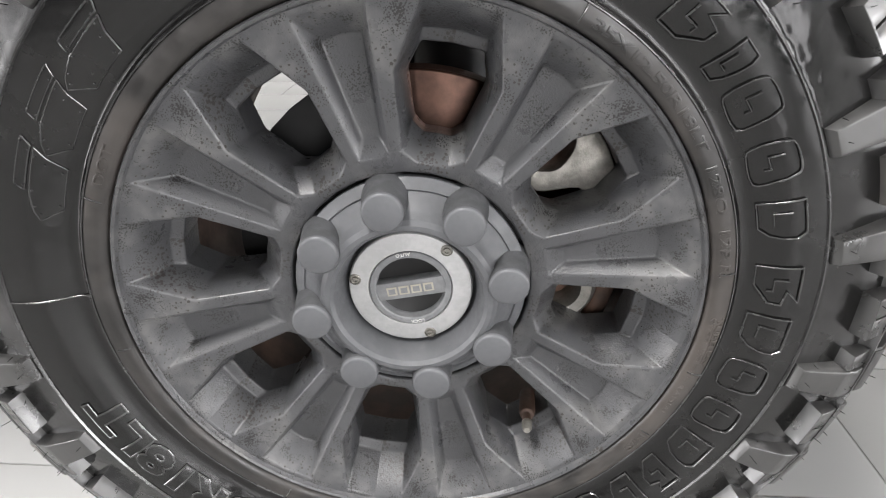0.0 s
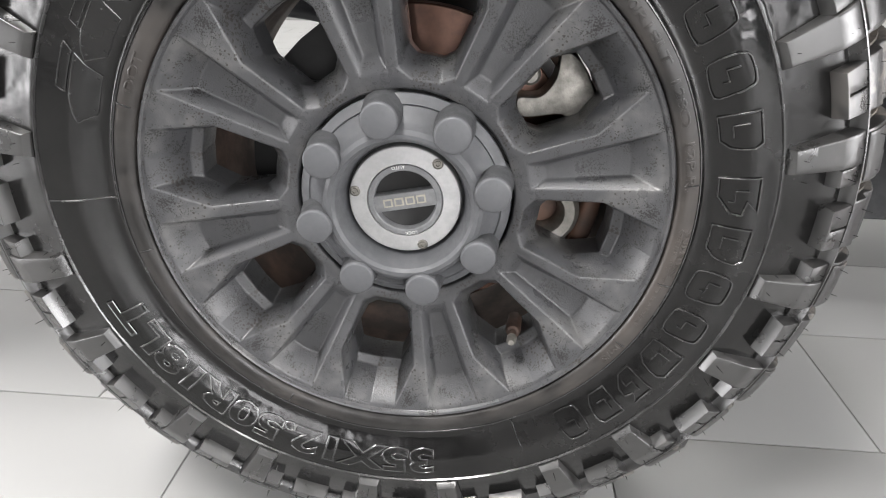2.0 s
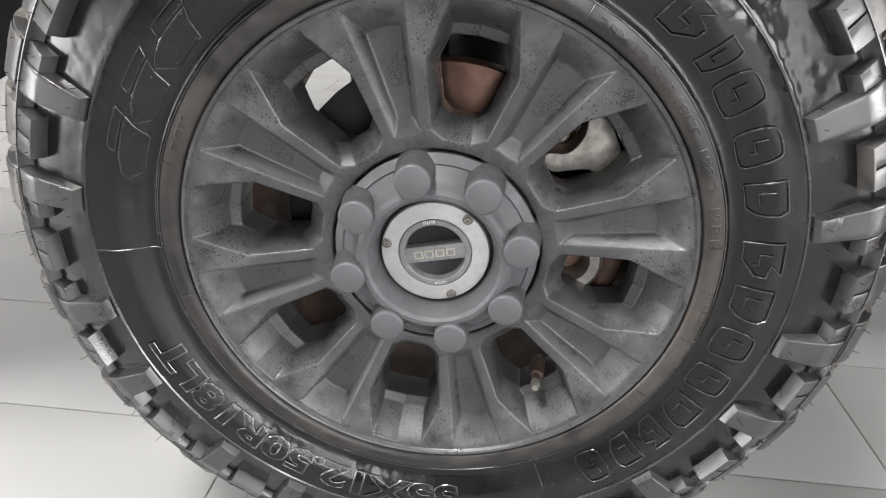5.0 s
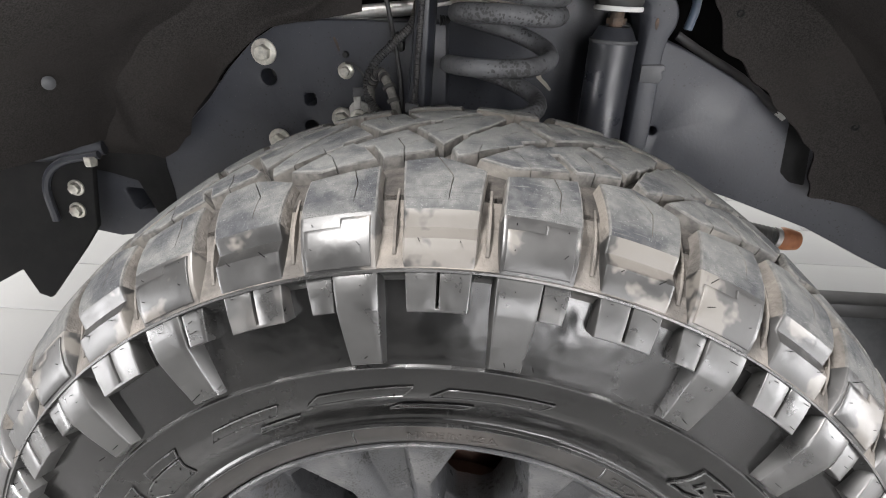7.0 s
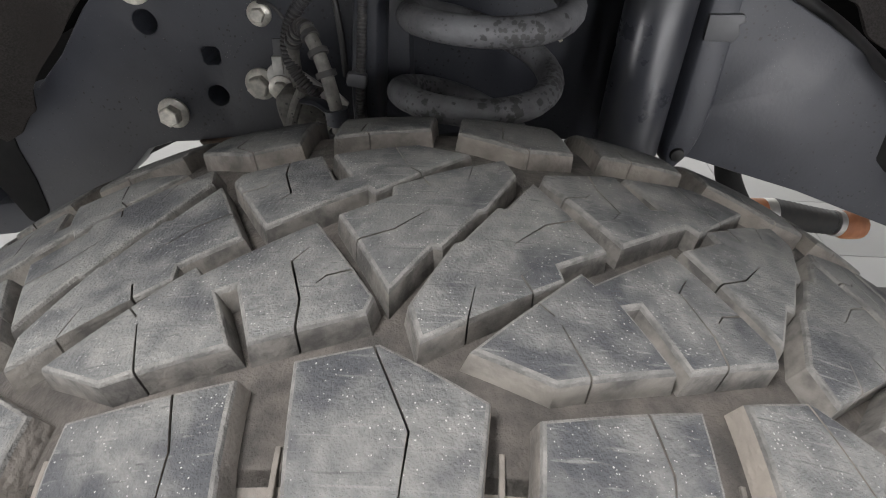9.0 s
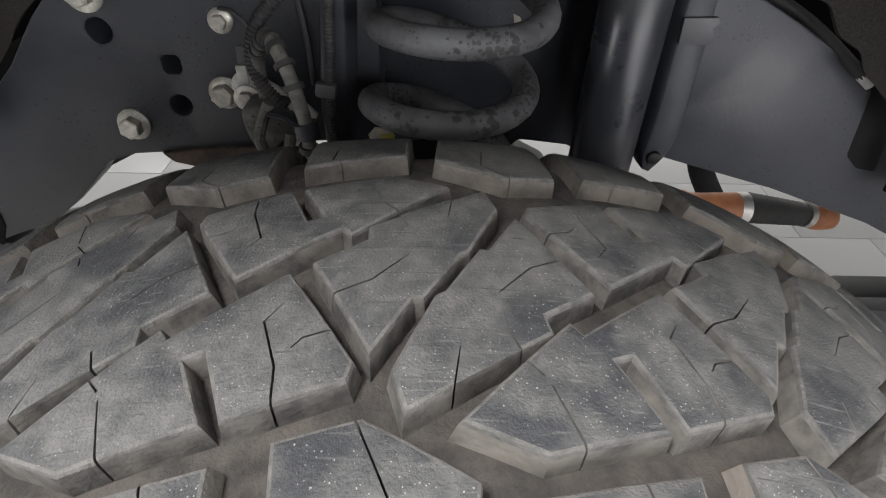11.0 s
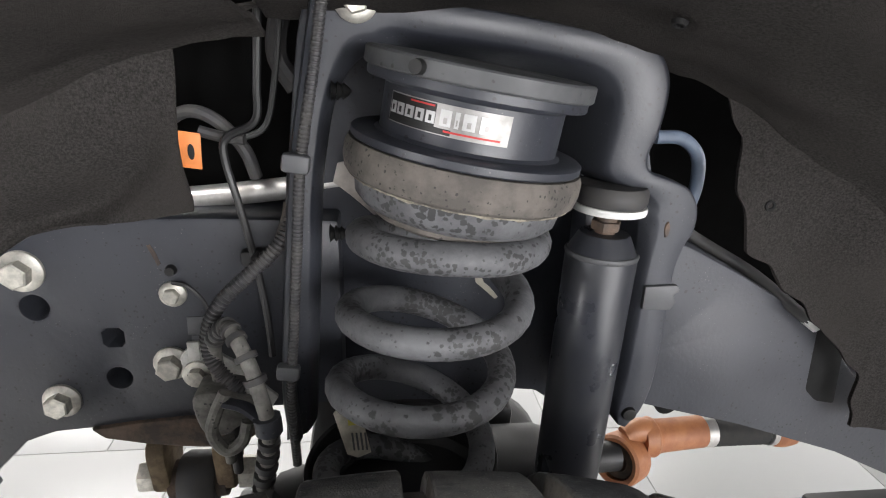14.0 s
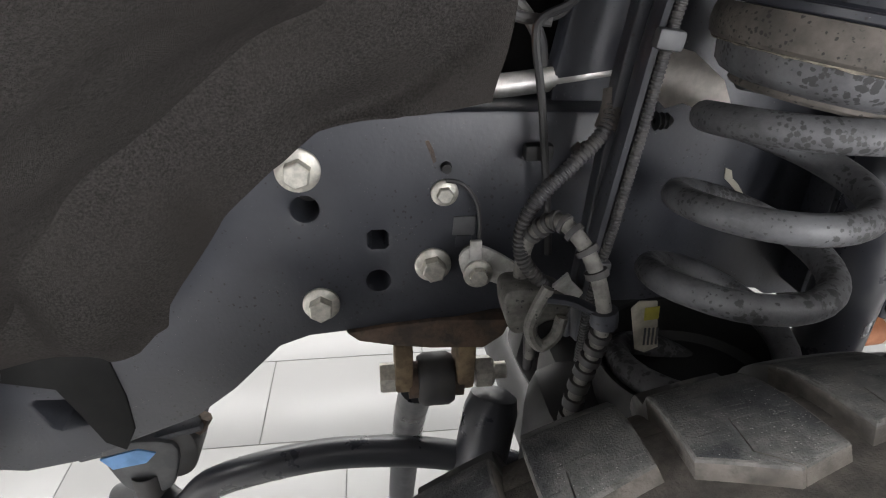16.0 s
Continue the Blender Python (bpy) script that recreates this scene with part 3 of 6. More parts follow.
for k in range(PITCHES):
    for s0, m0 in ((-0.016, M405 + 0.004), (0.016, M405 + 0.004), (-0.016, M365 - 0.004), (0.016, M365 - 0.004), (0.055, M405 + 0.008), (0.083, M405 + 0.008), (0.056, M335 - 0.006), (0.080, M335 - 0.006), (0.085, M365 - 0.01),
                   (-0.014, 0.150), (0.014, 0.150), (0.05, 0.152), (0.084, 0.152), (0.05, 0.138), (0.084, 0.138)):
        s_ = s0 + k * 0.44 * 2 * math.pi / PITCHES
        base_ = on_tyre(s_, m0, 0.0085)
        tip_ = on_tyre(s_ + random.uniform(-0.001, 0.001), m0 + random.uniform(-0.001, 0.001), 0.0142 if random.random() < 0.75 else 0.019)
        side_ = (tip_ - base_).orthogonal().normalized() * 0.00042
        up_ = (tip_ - base_).normalized()
        ring_ = [Matrix.Rotation(2 * math.pi * q / 5, 3, up_) @ side_ for q in range(5)]
        lo_, hi_ = [nubs.verts.new(base_ + r_) for r_ in ring_], [nubs.verts.new(tip_ + r_ * 0.7) for r_ in ring_]
        for q in range(5):
            nubs.faces.new((lo_[q], lo_[(q + 1) % 5], hi_[(q + 1) % 5], hi_[q]))
        nubs.faces.new(hi_)
part("moulding_flash", nubs, M_SIDE, tyre, "tiny rubber moulding nubs", local=True)["kind"] = "stuff"

# ---------------------------------------------------------------- alloy wheel
wheel = thing("alloy_wheel", WM, "dark grey eight-spoke alloy wheel with pitted satin paint", "wheel")
barrel = [(0.2465, -0.008), (0.2462, -0.002), (0.2445, 0.0), (0.2425, -0.001), (0.2415, -0.006), (0.236, -0.016), (0.228, -0.03), (0.222, -0.06), (0.218, -0.20), (0.222, -0.26), (0.244, -0.29), (0.248, -0.29),
          (0.248, -0.28), (0.228, -0.255), (0.224, -0.20), (0.228, -0.07), (0.236, -0.04), (0.242, -0.02)]
part("barrel", lathe([*barrel, barrel[0]], 128), M_BARREL, wheel, "brown stained wheel barrel", local=True)
part("rim_lip", lathe([(0.2468, -0.007), (0.2466, -0.001), (0.2448, 0.0012), (0.2428, 0.0), (0.241, -0.005), (0.238, -0.010), (0.2435, -0.014), (0.2468, -0.007)], 160), M_WHEEL, wheel, local=True)


def spoke():
    """One eighth of the wheel's face, from the middle of one window to the middle of the next."""
    bm = bmesh.new()
    half = {}

    def p(key, r, s, z, ang=None):
        a = radians(ang) if ang is not None else math.asin(s / r)
        half[key] = (r, a, z)

    def w(key, r, s, z):
        p(key, r, 0, z, 22.5 - math.degrees(math.asin(s / r)))

    # hub ring, lands, channel, window pocket, hole
    p("h0", 0.1055, 0, -0.0305, 0), p("h1", 0.1055, 0, -0.0305, 11), p("h2", 0.1055, 0, -0.0305, 22.5)
    p("k0", 0.1055, 0, -0.048, 0), p("k1", 0.1055, 0, -0.048, 11), p("k2", 0.1055, 0, -0.048, 22.5)
    p("i0", 0.121, 0, -0.0275, 0), p("i1", 0.121, 0.013, -0.0275)
    p("f0", 0.136, 0, -0.0355, 0), p("f1", 0.136, 0.0070, -0.0355)
    p("g0", 0.216, 0, -0.0305, 0), p("g1", 0.214, 0.0160, -0.0305)
    p("o0", 0.238, 0, -0.0045, 0), p("o1", 0.238, 0.027, -0.0045)
    p("r0", 0.2435, 0, -0.0035, 0), p("r1", 0.2435, 0, -0.0035, 6.4), p("r2", 0.2435, 0, -0.0035, 15.8), p("r3", 0.2435, 0, -0.0035, 22.5)
    w("w0", 0.1145, 0.0, -0.0285), w("w1", 0.1150, 0.013, -0.0285), w("w2", 0.124, 0.0255, -0.027), w("w3", 0.188, 0.0405, -0.0135), w("w4", 0.238, 0.028, -0.0045), w("w5", 0.239, 0.0, -0.0045)
    w("x0", 0.134, 0.0, -0.052), w("x1", 0.134, 0.0120, -0.052), w("x2", 0.143, 0.0222, -0.052), w("x3", 0.183, 0.0335, -0.050), w("x4", 0.205, 0.0245, -0.047), w("x5", 0.2055, 0.0, -0.047)
    w("v4", 0.2155, 0.0250, -0.0440), w("v5", 0.2165, 0.0, -0.0440), w("y4", 0.2250, 0.0272, -0.022), w("y5", 0.2260, 0.0, -0.022)
    for k in range(6):
        r, a, z = half["x%d" % k]
        half["b%d" % k] = (r + (0.003 if k > 3 else -0.003), a, -0.085)
    faces = [("k0", "k1", "h1", "h0"), ("k1", "k2", "h2", "h1"), ("h0", "h1", "i1", "i0"), ("h1", "h2", "w0", "w1"), ("h1", "w1", "w2", "i1"), ("i0", "i1", "f1", "f0"), ("f0", "f1", "g1", "g0"), ("g0", "g1", "o1", "o0"),
             ("i1", "o1", "g1", "f1"), ("i1", "w2", "w3"), ("i1", "w3", "o1"), ("o1", "w3", "w4"), ("o0", "o1", "r1", "r0"), ("o1", "w4", "r2", "r1"), ("w4", "w5", "r3", "r2"),
             ("w0", "x0", "x1", "w1"), ("w1", "x1", "x2", "w2"), ("w2", "x2", "x3", "w3"), ("w3", "x3", "x4", "v4"), ("w3", "v4", "y4"), ("w3", "y4", "w4"), ("w4", "y4", "y5", "w5"), ("y4", "v4", "v5", "y5"), ("v4", "x4", "x5", "v5"),
             *[("x%d" % k, "b%d" % k, "b%d" % (k + 1), "x%d" % (k + 1)) for k in range(5)]]
    for sign in (1, -1):
        vs = {k: bm.verts.new((r * math.cos(sign * a), r * math.sin(sign * a), z)) for k, (r, a, z) in half.items()}
        for f in faces:
            bm.faces.new([vs[k] for k in f][::sign])
    bmesh.ops.remove_doubles(bm, verts=bm.verts[:], dist=1e-5)
    es = [e for e in bm.edges if len(e.link_faces) == 2 and e.calc_face_angle(0) > radians(14)]
    bmesh.ops.bevel(bm, geom=es, offset=0.0021, segments=3, profile=0.5, affect="EDGES", clamp_overlap=True)
    bmesh.ops.recalc_face_normals(bm, faces=bm.faces[:])
    return bm


SP = 12.4
first = part("spoke", spoke(), M_WHEEL, wheel, local=True, angle=50)
first.matrix_basis = spun(SP)
for k in range(1, 8):
    again(first, spun(SP + 45 * k))
vm = spun(SP - 66.5) @ Matrix.Translation((0.196, 0, -0.05))
valve = part("valve_stem", lathe([(0, -0.03), (0.008, -0.03), (0.0085, 0.004), (0.007, 0.010), (0.0045, 0.012), (0.0045, 0.026), (0, 0.026)], 20, vm @ Matrix.Rotation(radians(-12), 4, "Y")), M_BARREL, wheel, "brown rubber valve stem", local=True)
part("valve_cap", lathe([(0, 0.024), (0.0052, 0.024), (0.0052, 0.033), (0.003, 0.038), (0, 0.038)], 20, vm @ Matrix.Rotation(radians(-12), 4, "Y")), M_IRON, valve, "bare metal valve tip", local=True)

# ---------------------------------------------------------------- hub cover with lug caps, locking hub
cover = thing("hub_cover", WM, "grey plastic hub cover with eight round lug caps", "hub cover")
prof = [(0.1020, -0.036), (0.1020, -0.0300), (0.1008, -0.0285), (0.0935, -0.0235), (0.0920, -0.0222), (0.0800, -0.0105), (0.0785, -0.0085), (0.0750, -0.0045), (0.071, -0.0018), (0.067, -0.0018), (0.064, -0.005), (0.0590, -0.022), (0.0565, -0.036), (0.0555, -0.044)]


def cover_shell():
    """The turned cover with a flat, slightly sunken facet between each two lugs."""
    bm = bmesh.new()
    rows, n = [], 192
    for i, (r, z) in enumerate(prof):
        row = []
        for k in range(n):
            off = abs((k * 360 / n - SP - 22.5 + 22.5) % 45 - 22.5)
            near = min(1, max(0, (13.5 - off) / 1.9))
            dip = 0.0024 * near if 4 <= i <= 6 else 0
            a = radians(k * 360 / n)
            row.append(bm.verts.new((r * math.cos(a), r * math.sin(a), z - dip)))
        rows.append(row)
    for a, b in zip(rows, rows[1:]):
        for k in range(n):
            bm.faces.new((a[k], a[(k + 1) % n], b[(k + 1) % n], b[k]))
    return bm


part("cover_shell", cover_shell(), M_COVER, cover, local=True, angle=24)
# black ring: the shade between cover and wheel is painted in
part("seal_ring", lathe([(0.1056, -0.0400), (0.1050, -0.0420), (0.1046, -0.048), (0.0970, -0.048)], 96), M_BLACK, cover, "black ring painted for the shade in the gap round the cover", local=True)
# boss sides are coloured darker than the caps to paint their shade
boss = part("lug_boss", lathe([(0.0222, -0.040), (0.0200, -0.024), (0.0184, -0.014), (0.0170, 0.0002)], 40, Matrix.Translation((0.0855, 0, 0))), M_BOSS_SHADE, cover, "lug boss with shade painted into its dark grey sides", local=True)
cap = part("lug_cap", lathe([(0.0170, -0.0002), (0.0170, 0.0012), (0.0166, 0.0027), (0.0157, 0.0037), (0.0145, 0.0041), (0, 0.0046)], 48, Matrix.Translation((0.0855, 0, 0))), M_COVER, cover, "worn pale grey lug cap", local=True)
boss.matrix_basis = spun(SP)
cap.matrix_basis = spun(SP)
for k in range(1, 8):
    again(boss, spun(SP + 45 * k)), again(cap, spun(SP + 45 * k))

lock = thing("locking_hub", WM @ Matrix.Translation((0, 0, -0.008)) @ spun(10) @ Matrix.Diagonal((1.035, 1.035, 1, 1)), "silver locking hub with a grey turning dial", "locking hub")
# black disc: the shade behind the silver ring is painted in
part("gap_disc", lathe([(0.0575, -0.030), (0.0, -0.030)], 64), M_BLACK, lock, "black disc painted for the shade in the gap round the hub", local=True)
part("silver_ring", lathe([(0.0525, -0.030), (0.0525, -0.0185), (0.0515, -0.0172), (0.036, -0.0165), (0.0352, -0.018), (0.0352, -0.021)], 96), M_SILVER, lock, "satin silver ring", local=True)
dial = part("dial", lathe([(0.0350, -0.024), (0.0350, -0.0172), (0.0342, -0.0163), (0.0305, -0.0160), (0.0293, -0.0168), (0.0285, -0.0255), (0.0275, -0.0270), (0, -0.0275)], 72), M_DIAL, lock, "grey plastic dial", local=True)
# black floor paints the shade of the two recesses beside the grip
part("dial_well", lathe([(0.0288, -0.0250), (0.0270, -0.0262), (0, -0.0266)], 64), M_BLACK, dial, "black disc painted for the shade in the dial's hollow", local=True)
part("grip_bar", slab([(0.0298 * math.cos(a), 0.0298 * math.sin(a)) for a in [radians(q) for q in (-16, -8, 0, 8, 16, 164, 172, 180, 188, 196)]], 0.012, 0.0012, Matrix.Translation((0, 0, -0.0160))), M_DIAL, dial, "grip bar of the dial", local=True)
for k in range(4):
    x = -0.0205 + k * 0.0105
    part("raised_mark", joined(slab([(x, -0.0040), (x + 0.0088, -0.0040), (x + 0.0088, 0.0040), (x, 0.0040)], 0.0006, 0.0002, Matrix.Translation((0, 0, -0.0153)))), M_CREAM, dial, "cream raised bar", local=True)
    part("mark_centre", slab([(x + 0.0016, -0.0025), (x + 0.0072, -0.0025), (x + 0.0072, 0.0025), (x + 0.0016, 0.0025)], 0.0004, 0, Matrix.Translation((0, 0, -0.0150))), M_DIAL, dial, local=True)


def flat_word(text, size, turn, radius):
    cu = bpy.data.curves.new("t", "FONT")
    cu.body, cu.size, cu.align_x, cu.extrude, cu.resolution_u = text, size, "CENTER", 0.0002, 2
    ob = new("t", cu)
    bpy.context.view_layer.update()
    bm = bmesh.new()
    bm.from_mesh(ob.evaluated_get(bpy.context.evaluated_depsgraph_get()).to_mesh())
    bpy.data.objects.remove(ob), bpy.data.curves.remove(cu)
    bm.transform(spun(turn) @ Matrix.Translation((0, radius, -0.0158)))
    return bm


part("lettering", flat_word("AUTO", 0.0045, 180, -0.0345), M_WHITE, dial, "small white word on the dial's rim", local=True)
part("lettering", flat_word("LOCK", 0.0045, 180, 0.0312), M_WHITE, dial, "small white word on the dial's rim", local=True)
screw = part("screw", joined(lathe([(0.0052, -0.0185), (0.0052, -0.0166), (0.0044, -0.0160), (0.0040, -0.0168), (0, -0.0168)], 20, Matrix.Translation((0.0475, 0, 0))),
                             lathe([(0.0030, -0.0168), (0.0028, -0.0148), (0.0018, -0.0148), (0.0014, -0.0162), (0, -0.0162)], 12, Matrix.Translation((0.0475, 0, 0)))), M_IRON, lock, "star-drive screw", local=True)
screw.matrix_basis = spun(160)
again(screw, spun(160 + 120)), again(screw, spun(160 + 240))


# ---------------------------------------------------------------- writing round the wheel
def letters(text, size, depth, font_shear=0.0, bold=0.0, line=0.0):
    cu = bpy.data.curves.new("t", "FONT")
    cu.body, cu.size, cu.extrude, cu.shear, cu.offset, cu.resolution_u = text, size, depth / 2, font_shear, bold, 3
    cu.bevel_depth, cu.bevel_resolution = 0.0003, 1
    if line:
        cu.extrude, cu.fill_mode, cu.bevel_depth = 0.0, "NONE", line
    ob = new("t", cu)
    bpy.context.view_layer.update()
    me = bpy.data.meshes.new_from_object(ob.evaluated_get(bpy.context.evaluated_depsgraph_get()))
    bm = bmesh.new()
    bm.from_mesh(me)
    bpy.data.objects.remove(ob), bpy.data.curves.remove(cu), bpy.data.meshes.remove(me)
    bmesh.ops.remove_doubles(bm, verts=bm.verts[:], dist=1e-6)
    return bm


def on_sidewall(bm, radius, start, sweep, flip=False, lift=0.0):
    """Bends flat letters round the sidewall, clockwise from start degrees; x is stretched to fill the sweep."""
    lo, hi = min(v.co.x for v in bm.verts), max(v.co.x for v in bm.verts)
    y0, y1 = min(v.co.y for v in bm.verts), max(v.co.y for v in bm.verts)
    for k in range(1, int((y1 - y0) / 0.005) + 1):
        bmesh.ops.bisect_plane(bm, geom=bm.verts[:] + bm.edges[:] + bm.faces[:], dist=1e-6, plane_co=(0, y0 + 0.005 * k, 0), plane_no=(0, 1, 0))
    for k in range(1, int((hi - lo) / 0.005) + 1):
        bmesh.ops.bisect_plane(bm, geom=bm.verts[:] + bm.edges[:] + bm.faces[:], dist=1e-6, plane_co=(lo + 0.005 * k, 0, 0), plane_no=(1, 0, 0))
    for v in bm.verts:
        a = radians(start) - (v.co.x - lo) / (hi - lo) * radians(sweep)
        r = radius + v.co.y
        z = float(np.interp(-r, -_mr, _mz))
        v.co = Vector((r * math.cos(a), r * math.sin(a), z + v.co.z + lift))
    return bm


part("lettering_face", on_sidewall(letters("35X12.50R18LT", 0.036, 0.0030, bold=0.0014), 0.290, -84, 77, lift=-0.0002), M_SIDE, tyre, local=True)
part("size_lettering", on_sidewall(letters("35X12.50R18LT", 0.036, 0.0042, bold=0.0014, line=0.0008), 0.290, -84, 77, lift=0.0012), M_RIDGE, tyre, "raised glossy tyre size lettering", local=True)
part("bead_lettering", on_sidewall(letters("35X12.50R18LT  128Q  12P.R.", 0.011, 0.001), 0.2535, 60, 54, lift=0.0007), M_BEAD, tyre, "small raised bead lettering", local=True)
part("bead_lettering", on_sidewall(letters("TUBELESS", 0.007, 0.0008), 0.2595, -2, 11, lift=0.0007), M_BEAD, tyre, local=True)
part("bead_lettering", on_sidewall(letters("STEEL BELTED RADIAL", 0.007, 0.0008), 0.2525, -2, 25, lift=0.0007), M_BEAD, tyre, local=True)
part("bead_lettering", on_sidewall(letters("M/S", 0.010, 0.001), 0.254, -33, 5, lift=0.0007), M_BEAD, tyre, local=True)
part("bead_lettering", on_sidewall(letters("DOT", 0.011, 0.001), 0.2535, 156, 8, lift=0.0007), M_BEAD, tyre, local=True)
part("bead_lettering", on_sidewall(letters("MADE IN U.S.A.", 0.008, 0.0008), 0.255, 95, 15, lift=0.0007), M_BEAD, tyre, local=True)


def smooth_loop(points, n=5):
    """A closed outline with its corners rounded off."""
    p = [Vector((x, z, 0)) for x, z in points]
    out = []
    for a, b, c, d in zip(p[-1:] + p[:-1], p, p[1:] + p[:1], p[2:] + p[:2]):
        for k in range(n):
            t = k / n
            q = 0.5 * (2 * b + (c - a) * t + (2 * a - 5 * b + 4 * c - d) * t * t + (3 * b - a - 3 * c + d) * t ** 3)
            out.append((q.x, q.y))
    return out


def raised_mark(w, h, kind):
    """A raised block with rounded edges, one or two cut corners, and a bent ridge on it."""
    s = 0.22 * h
    if kind == 0:
        out = [(0, 0), (0.72 * w, 0), (0.93 * w, 0.22 * h), (w, 0.5 * h), (w, 0.8 * h), (0.86 * w, h), (0, h)]
    elif kind == 1:
        out = [(0.2 * w, 0), (w, 0), (w, 0.45 * h), (0.93 * w, 0.8 * h), (0.8 * w, h), (0.2 * w, h), (0.04 * w, 0.8 * h), (0, 0.5 * h), (0.04 * w, 0.2 * h)]
    else:
        out = [(0, 0), (0.55 * w, 0), (w, 0.34 * h), (w, 0.62 * h), (0.62 * w, 0.7 * h), (0.9 * w, h), (0, h)]
    ridge = [(0.34 * w, 0.72 * h), (0.34 * w, 0.40 * h), (0.66 * w, 0.40 * h), (0.66 * w, 0.26 * h)] if kind != 0 else [(0.30 * w, 0.70 * h), (0.30 * w, 0.32 * h), (0.64 * w, 0.32 * h)]
    out = smooth_loop(out, 3) if kind == 1 else out
    body = slab(out, 0.0030, 0.0, Matrix.Translation((0, 0, -0.0016)), 1)
    loop = [*out, out[0]]
    rim = [(a[0] + (c_[0] - a[0]) * k / 4, a[1] + (c_[1] - a[1]) * k / 4, 0.0) for a, c_ in zip(loop, loop[1:]) for k in range(4)]
    return body, joined(tube([(x, y, 0.0002) for x, y in ridge], 0.0008, 6, 0), tube([*rim, rim[0], rim[1]], 0.0008, 6, 0))


def marks(spans, radius, h):
    for k, (start, sweep) in enumerate(spans):
        sweep *= 0.84
        w = radians(sweep) * (radius + h / 2)
        body, rim = raised_mark(w, h, (2, 0, 1, 1, 0)[k % 5])
        mark = part("raised_mark", on_sidewall(body, radius, start, sweep, lift=0.0021), M_SIDE, tyre, "raised glossy block mark", local=True)
        part("mark_rim", on_sidewall(rim, radius, start, sweep, lift=0.0021), M_RIDGE, mark, "raised shiny outline", local=True)


marks([(53, 8), (43.5, 4), (38.5, 8), (29, 8), (19.5, 7.5), (8.5, 8), (-0.5, 8), (-9.5, 8), (-18.5, 7.5), (-27, 7.5), (-35.5, 6), (-42.5, 6.5), (-50, 7)], 0.2815, 0.031)


def polar_panel(corners, lift=0.0021):
    """A flat raised panel on the sidewall with a fine outline and studs at its corners; corners in degrees and metres from the hub."""
    loop = [*corners, corners[0]]
    a0, r0 = sum(a for a, _ in corners) / len(corners), sum(r for _, r in corners) / len(corners)
    fine = [(a + (c - a) * k / 6, r + (q - r) * k / 6) for (a, r), (c, q) in zip(loop, loop[1:]) for k in range(6)]

    def at(a, r, h):
        return Vector((r * math.cos(radians(a)), r * math.sin(radians(a)), float(np.interp(-r, -_mr, _mz)) + h))

    bm_ = bmesh.new()
    rings = [[bm_.verts.new(at(a0 + (a - a0) * k, r0 + (r - r0) * k, h)) for a, r in fine] for k, h in ((1.0, -0.001), (0.985, 0.0010), (0.6, 0.0012), (0.2, 0.0012))]
    for q, w in zip(rings, rings[1:]):
        for i in range(len(fine)):
            j = (i + 1) % len(fine)
            bm_.faces.new((q[i], q[j], w[j], w[i]))
    bm_.faces.new(rings[-1])
    bmesh.ops.recalc_face_normals(bm_, faces=bm_.faces[:])
    panel = part("raised_panel", bm_, M_SIDE, tyre, "raised flat panel on the sidewall", local=True)
    edge = tube([at(a, r, 0.0010) for a, r in (*fine, fine[0], fine[1])], 0.00065, 6, 0)
    studs = []
    for a, r in corners:
        studs.append(lathe([(0, 0.0026), (0.0006, 0.0024), (0.0008, 0.0)], 8, Matrix.Translation(at(a0 + (a - a0) * 0.8, r0 + (r - r0) * 0.8, 0))))
    part("panel_rim", joined(edge, *studs), M_RIDGE, panel, "fine shiny outline with moulding studs", local=True)


for k in range(3):
    d = 11.0 * k
    polar_panel([(a + d, r) for a, r in ((129.6, 0.3105), (130.6, 0.3034), (137.6, 0.3034), (137.0, 0.3105))])
    polar_panel([(a + d, r) for a, r in ((130.8, 0.3012), (132.2, 0.2930), (133.4, 0.2803), (140.6, 0.2800), (142.6, 0.2935), (141.0, 0.2975), (137.8, 0.3005))])
for a, w, r, h in ((124.5, 13, 0.297, 0.012), (108, 15, 0.300, 0.011), (91, 16, 0.301, 0.010), (118, 8, 0.2835, 0.008), (97, 12, 0.284, 0.008)):
    polar_panel([(a, r), (a - w * 0.9, r + 0.002), (a - w, r + h), (a - w * 0.15, r + h * 0.8)])
for r0, wd in ((0.2665, 0.0013), (0.3285, 0.0017)):
    z = float(np.interp(-r0, -_mr, _mz))
    part("sidewall_rib", lathe([(r0 - wd, z - 0.0005), (r0 - wd / 3, z + 0.0019), (r0 + wd / 3, z + 0.0019), (r0 + wd, z - 0.0005)], 180), M_RIDGE, tyre, local=True)
SEAMS = [(159, 0.249, 0.2665), (179, 0.268, 0.328), (7.2, 0.249, 0.2665), (-15.2, 0.251, 0.268), (-32.2, 0.249, 0.262), (-65, 0.268, 0.300), (-119.5, 0.250, 0.2665), (-169, 0.249, 0.262), (62, 0.249, 0.2665), (104, 0.249, 0.2665)]
for r0 in (0.2490, 0.2510):
    z = float(np.interp(-r0, -_mr, _mz)) + 0.0009
    part("sidewall_rib", lathe([(r0 - 0.0006, z - 0.001), (r0, z + 0.0007), (r0 + 0.0006, z - 0.001)], 160), M_SIDE, tyre, local=True)
for a0, r0, r1 in SEAMS:
    pts = [(r * math.cos(radians(a0)), r * math.sin(radians(a0)), float(np.interp(-r, -_mr, _mz)) + 0.0008) for r in np.linspace(r0, r1, 9)]
    part("mould_seam", tube(pts, 0.0008, 6, 0), M_RIDGE, tyre, local=True)
ledge = []
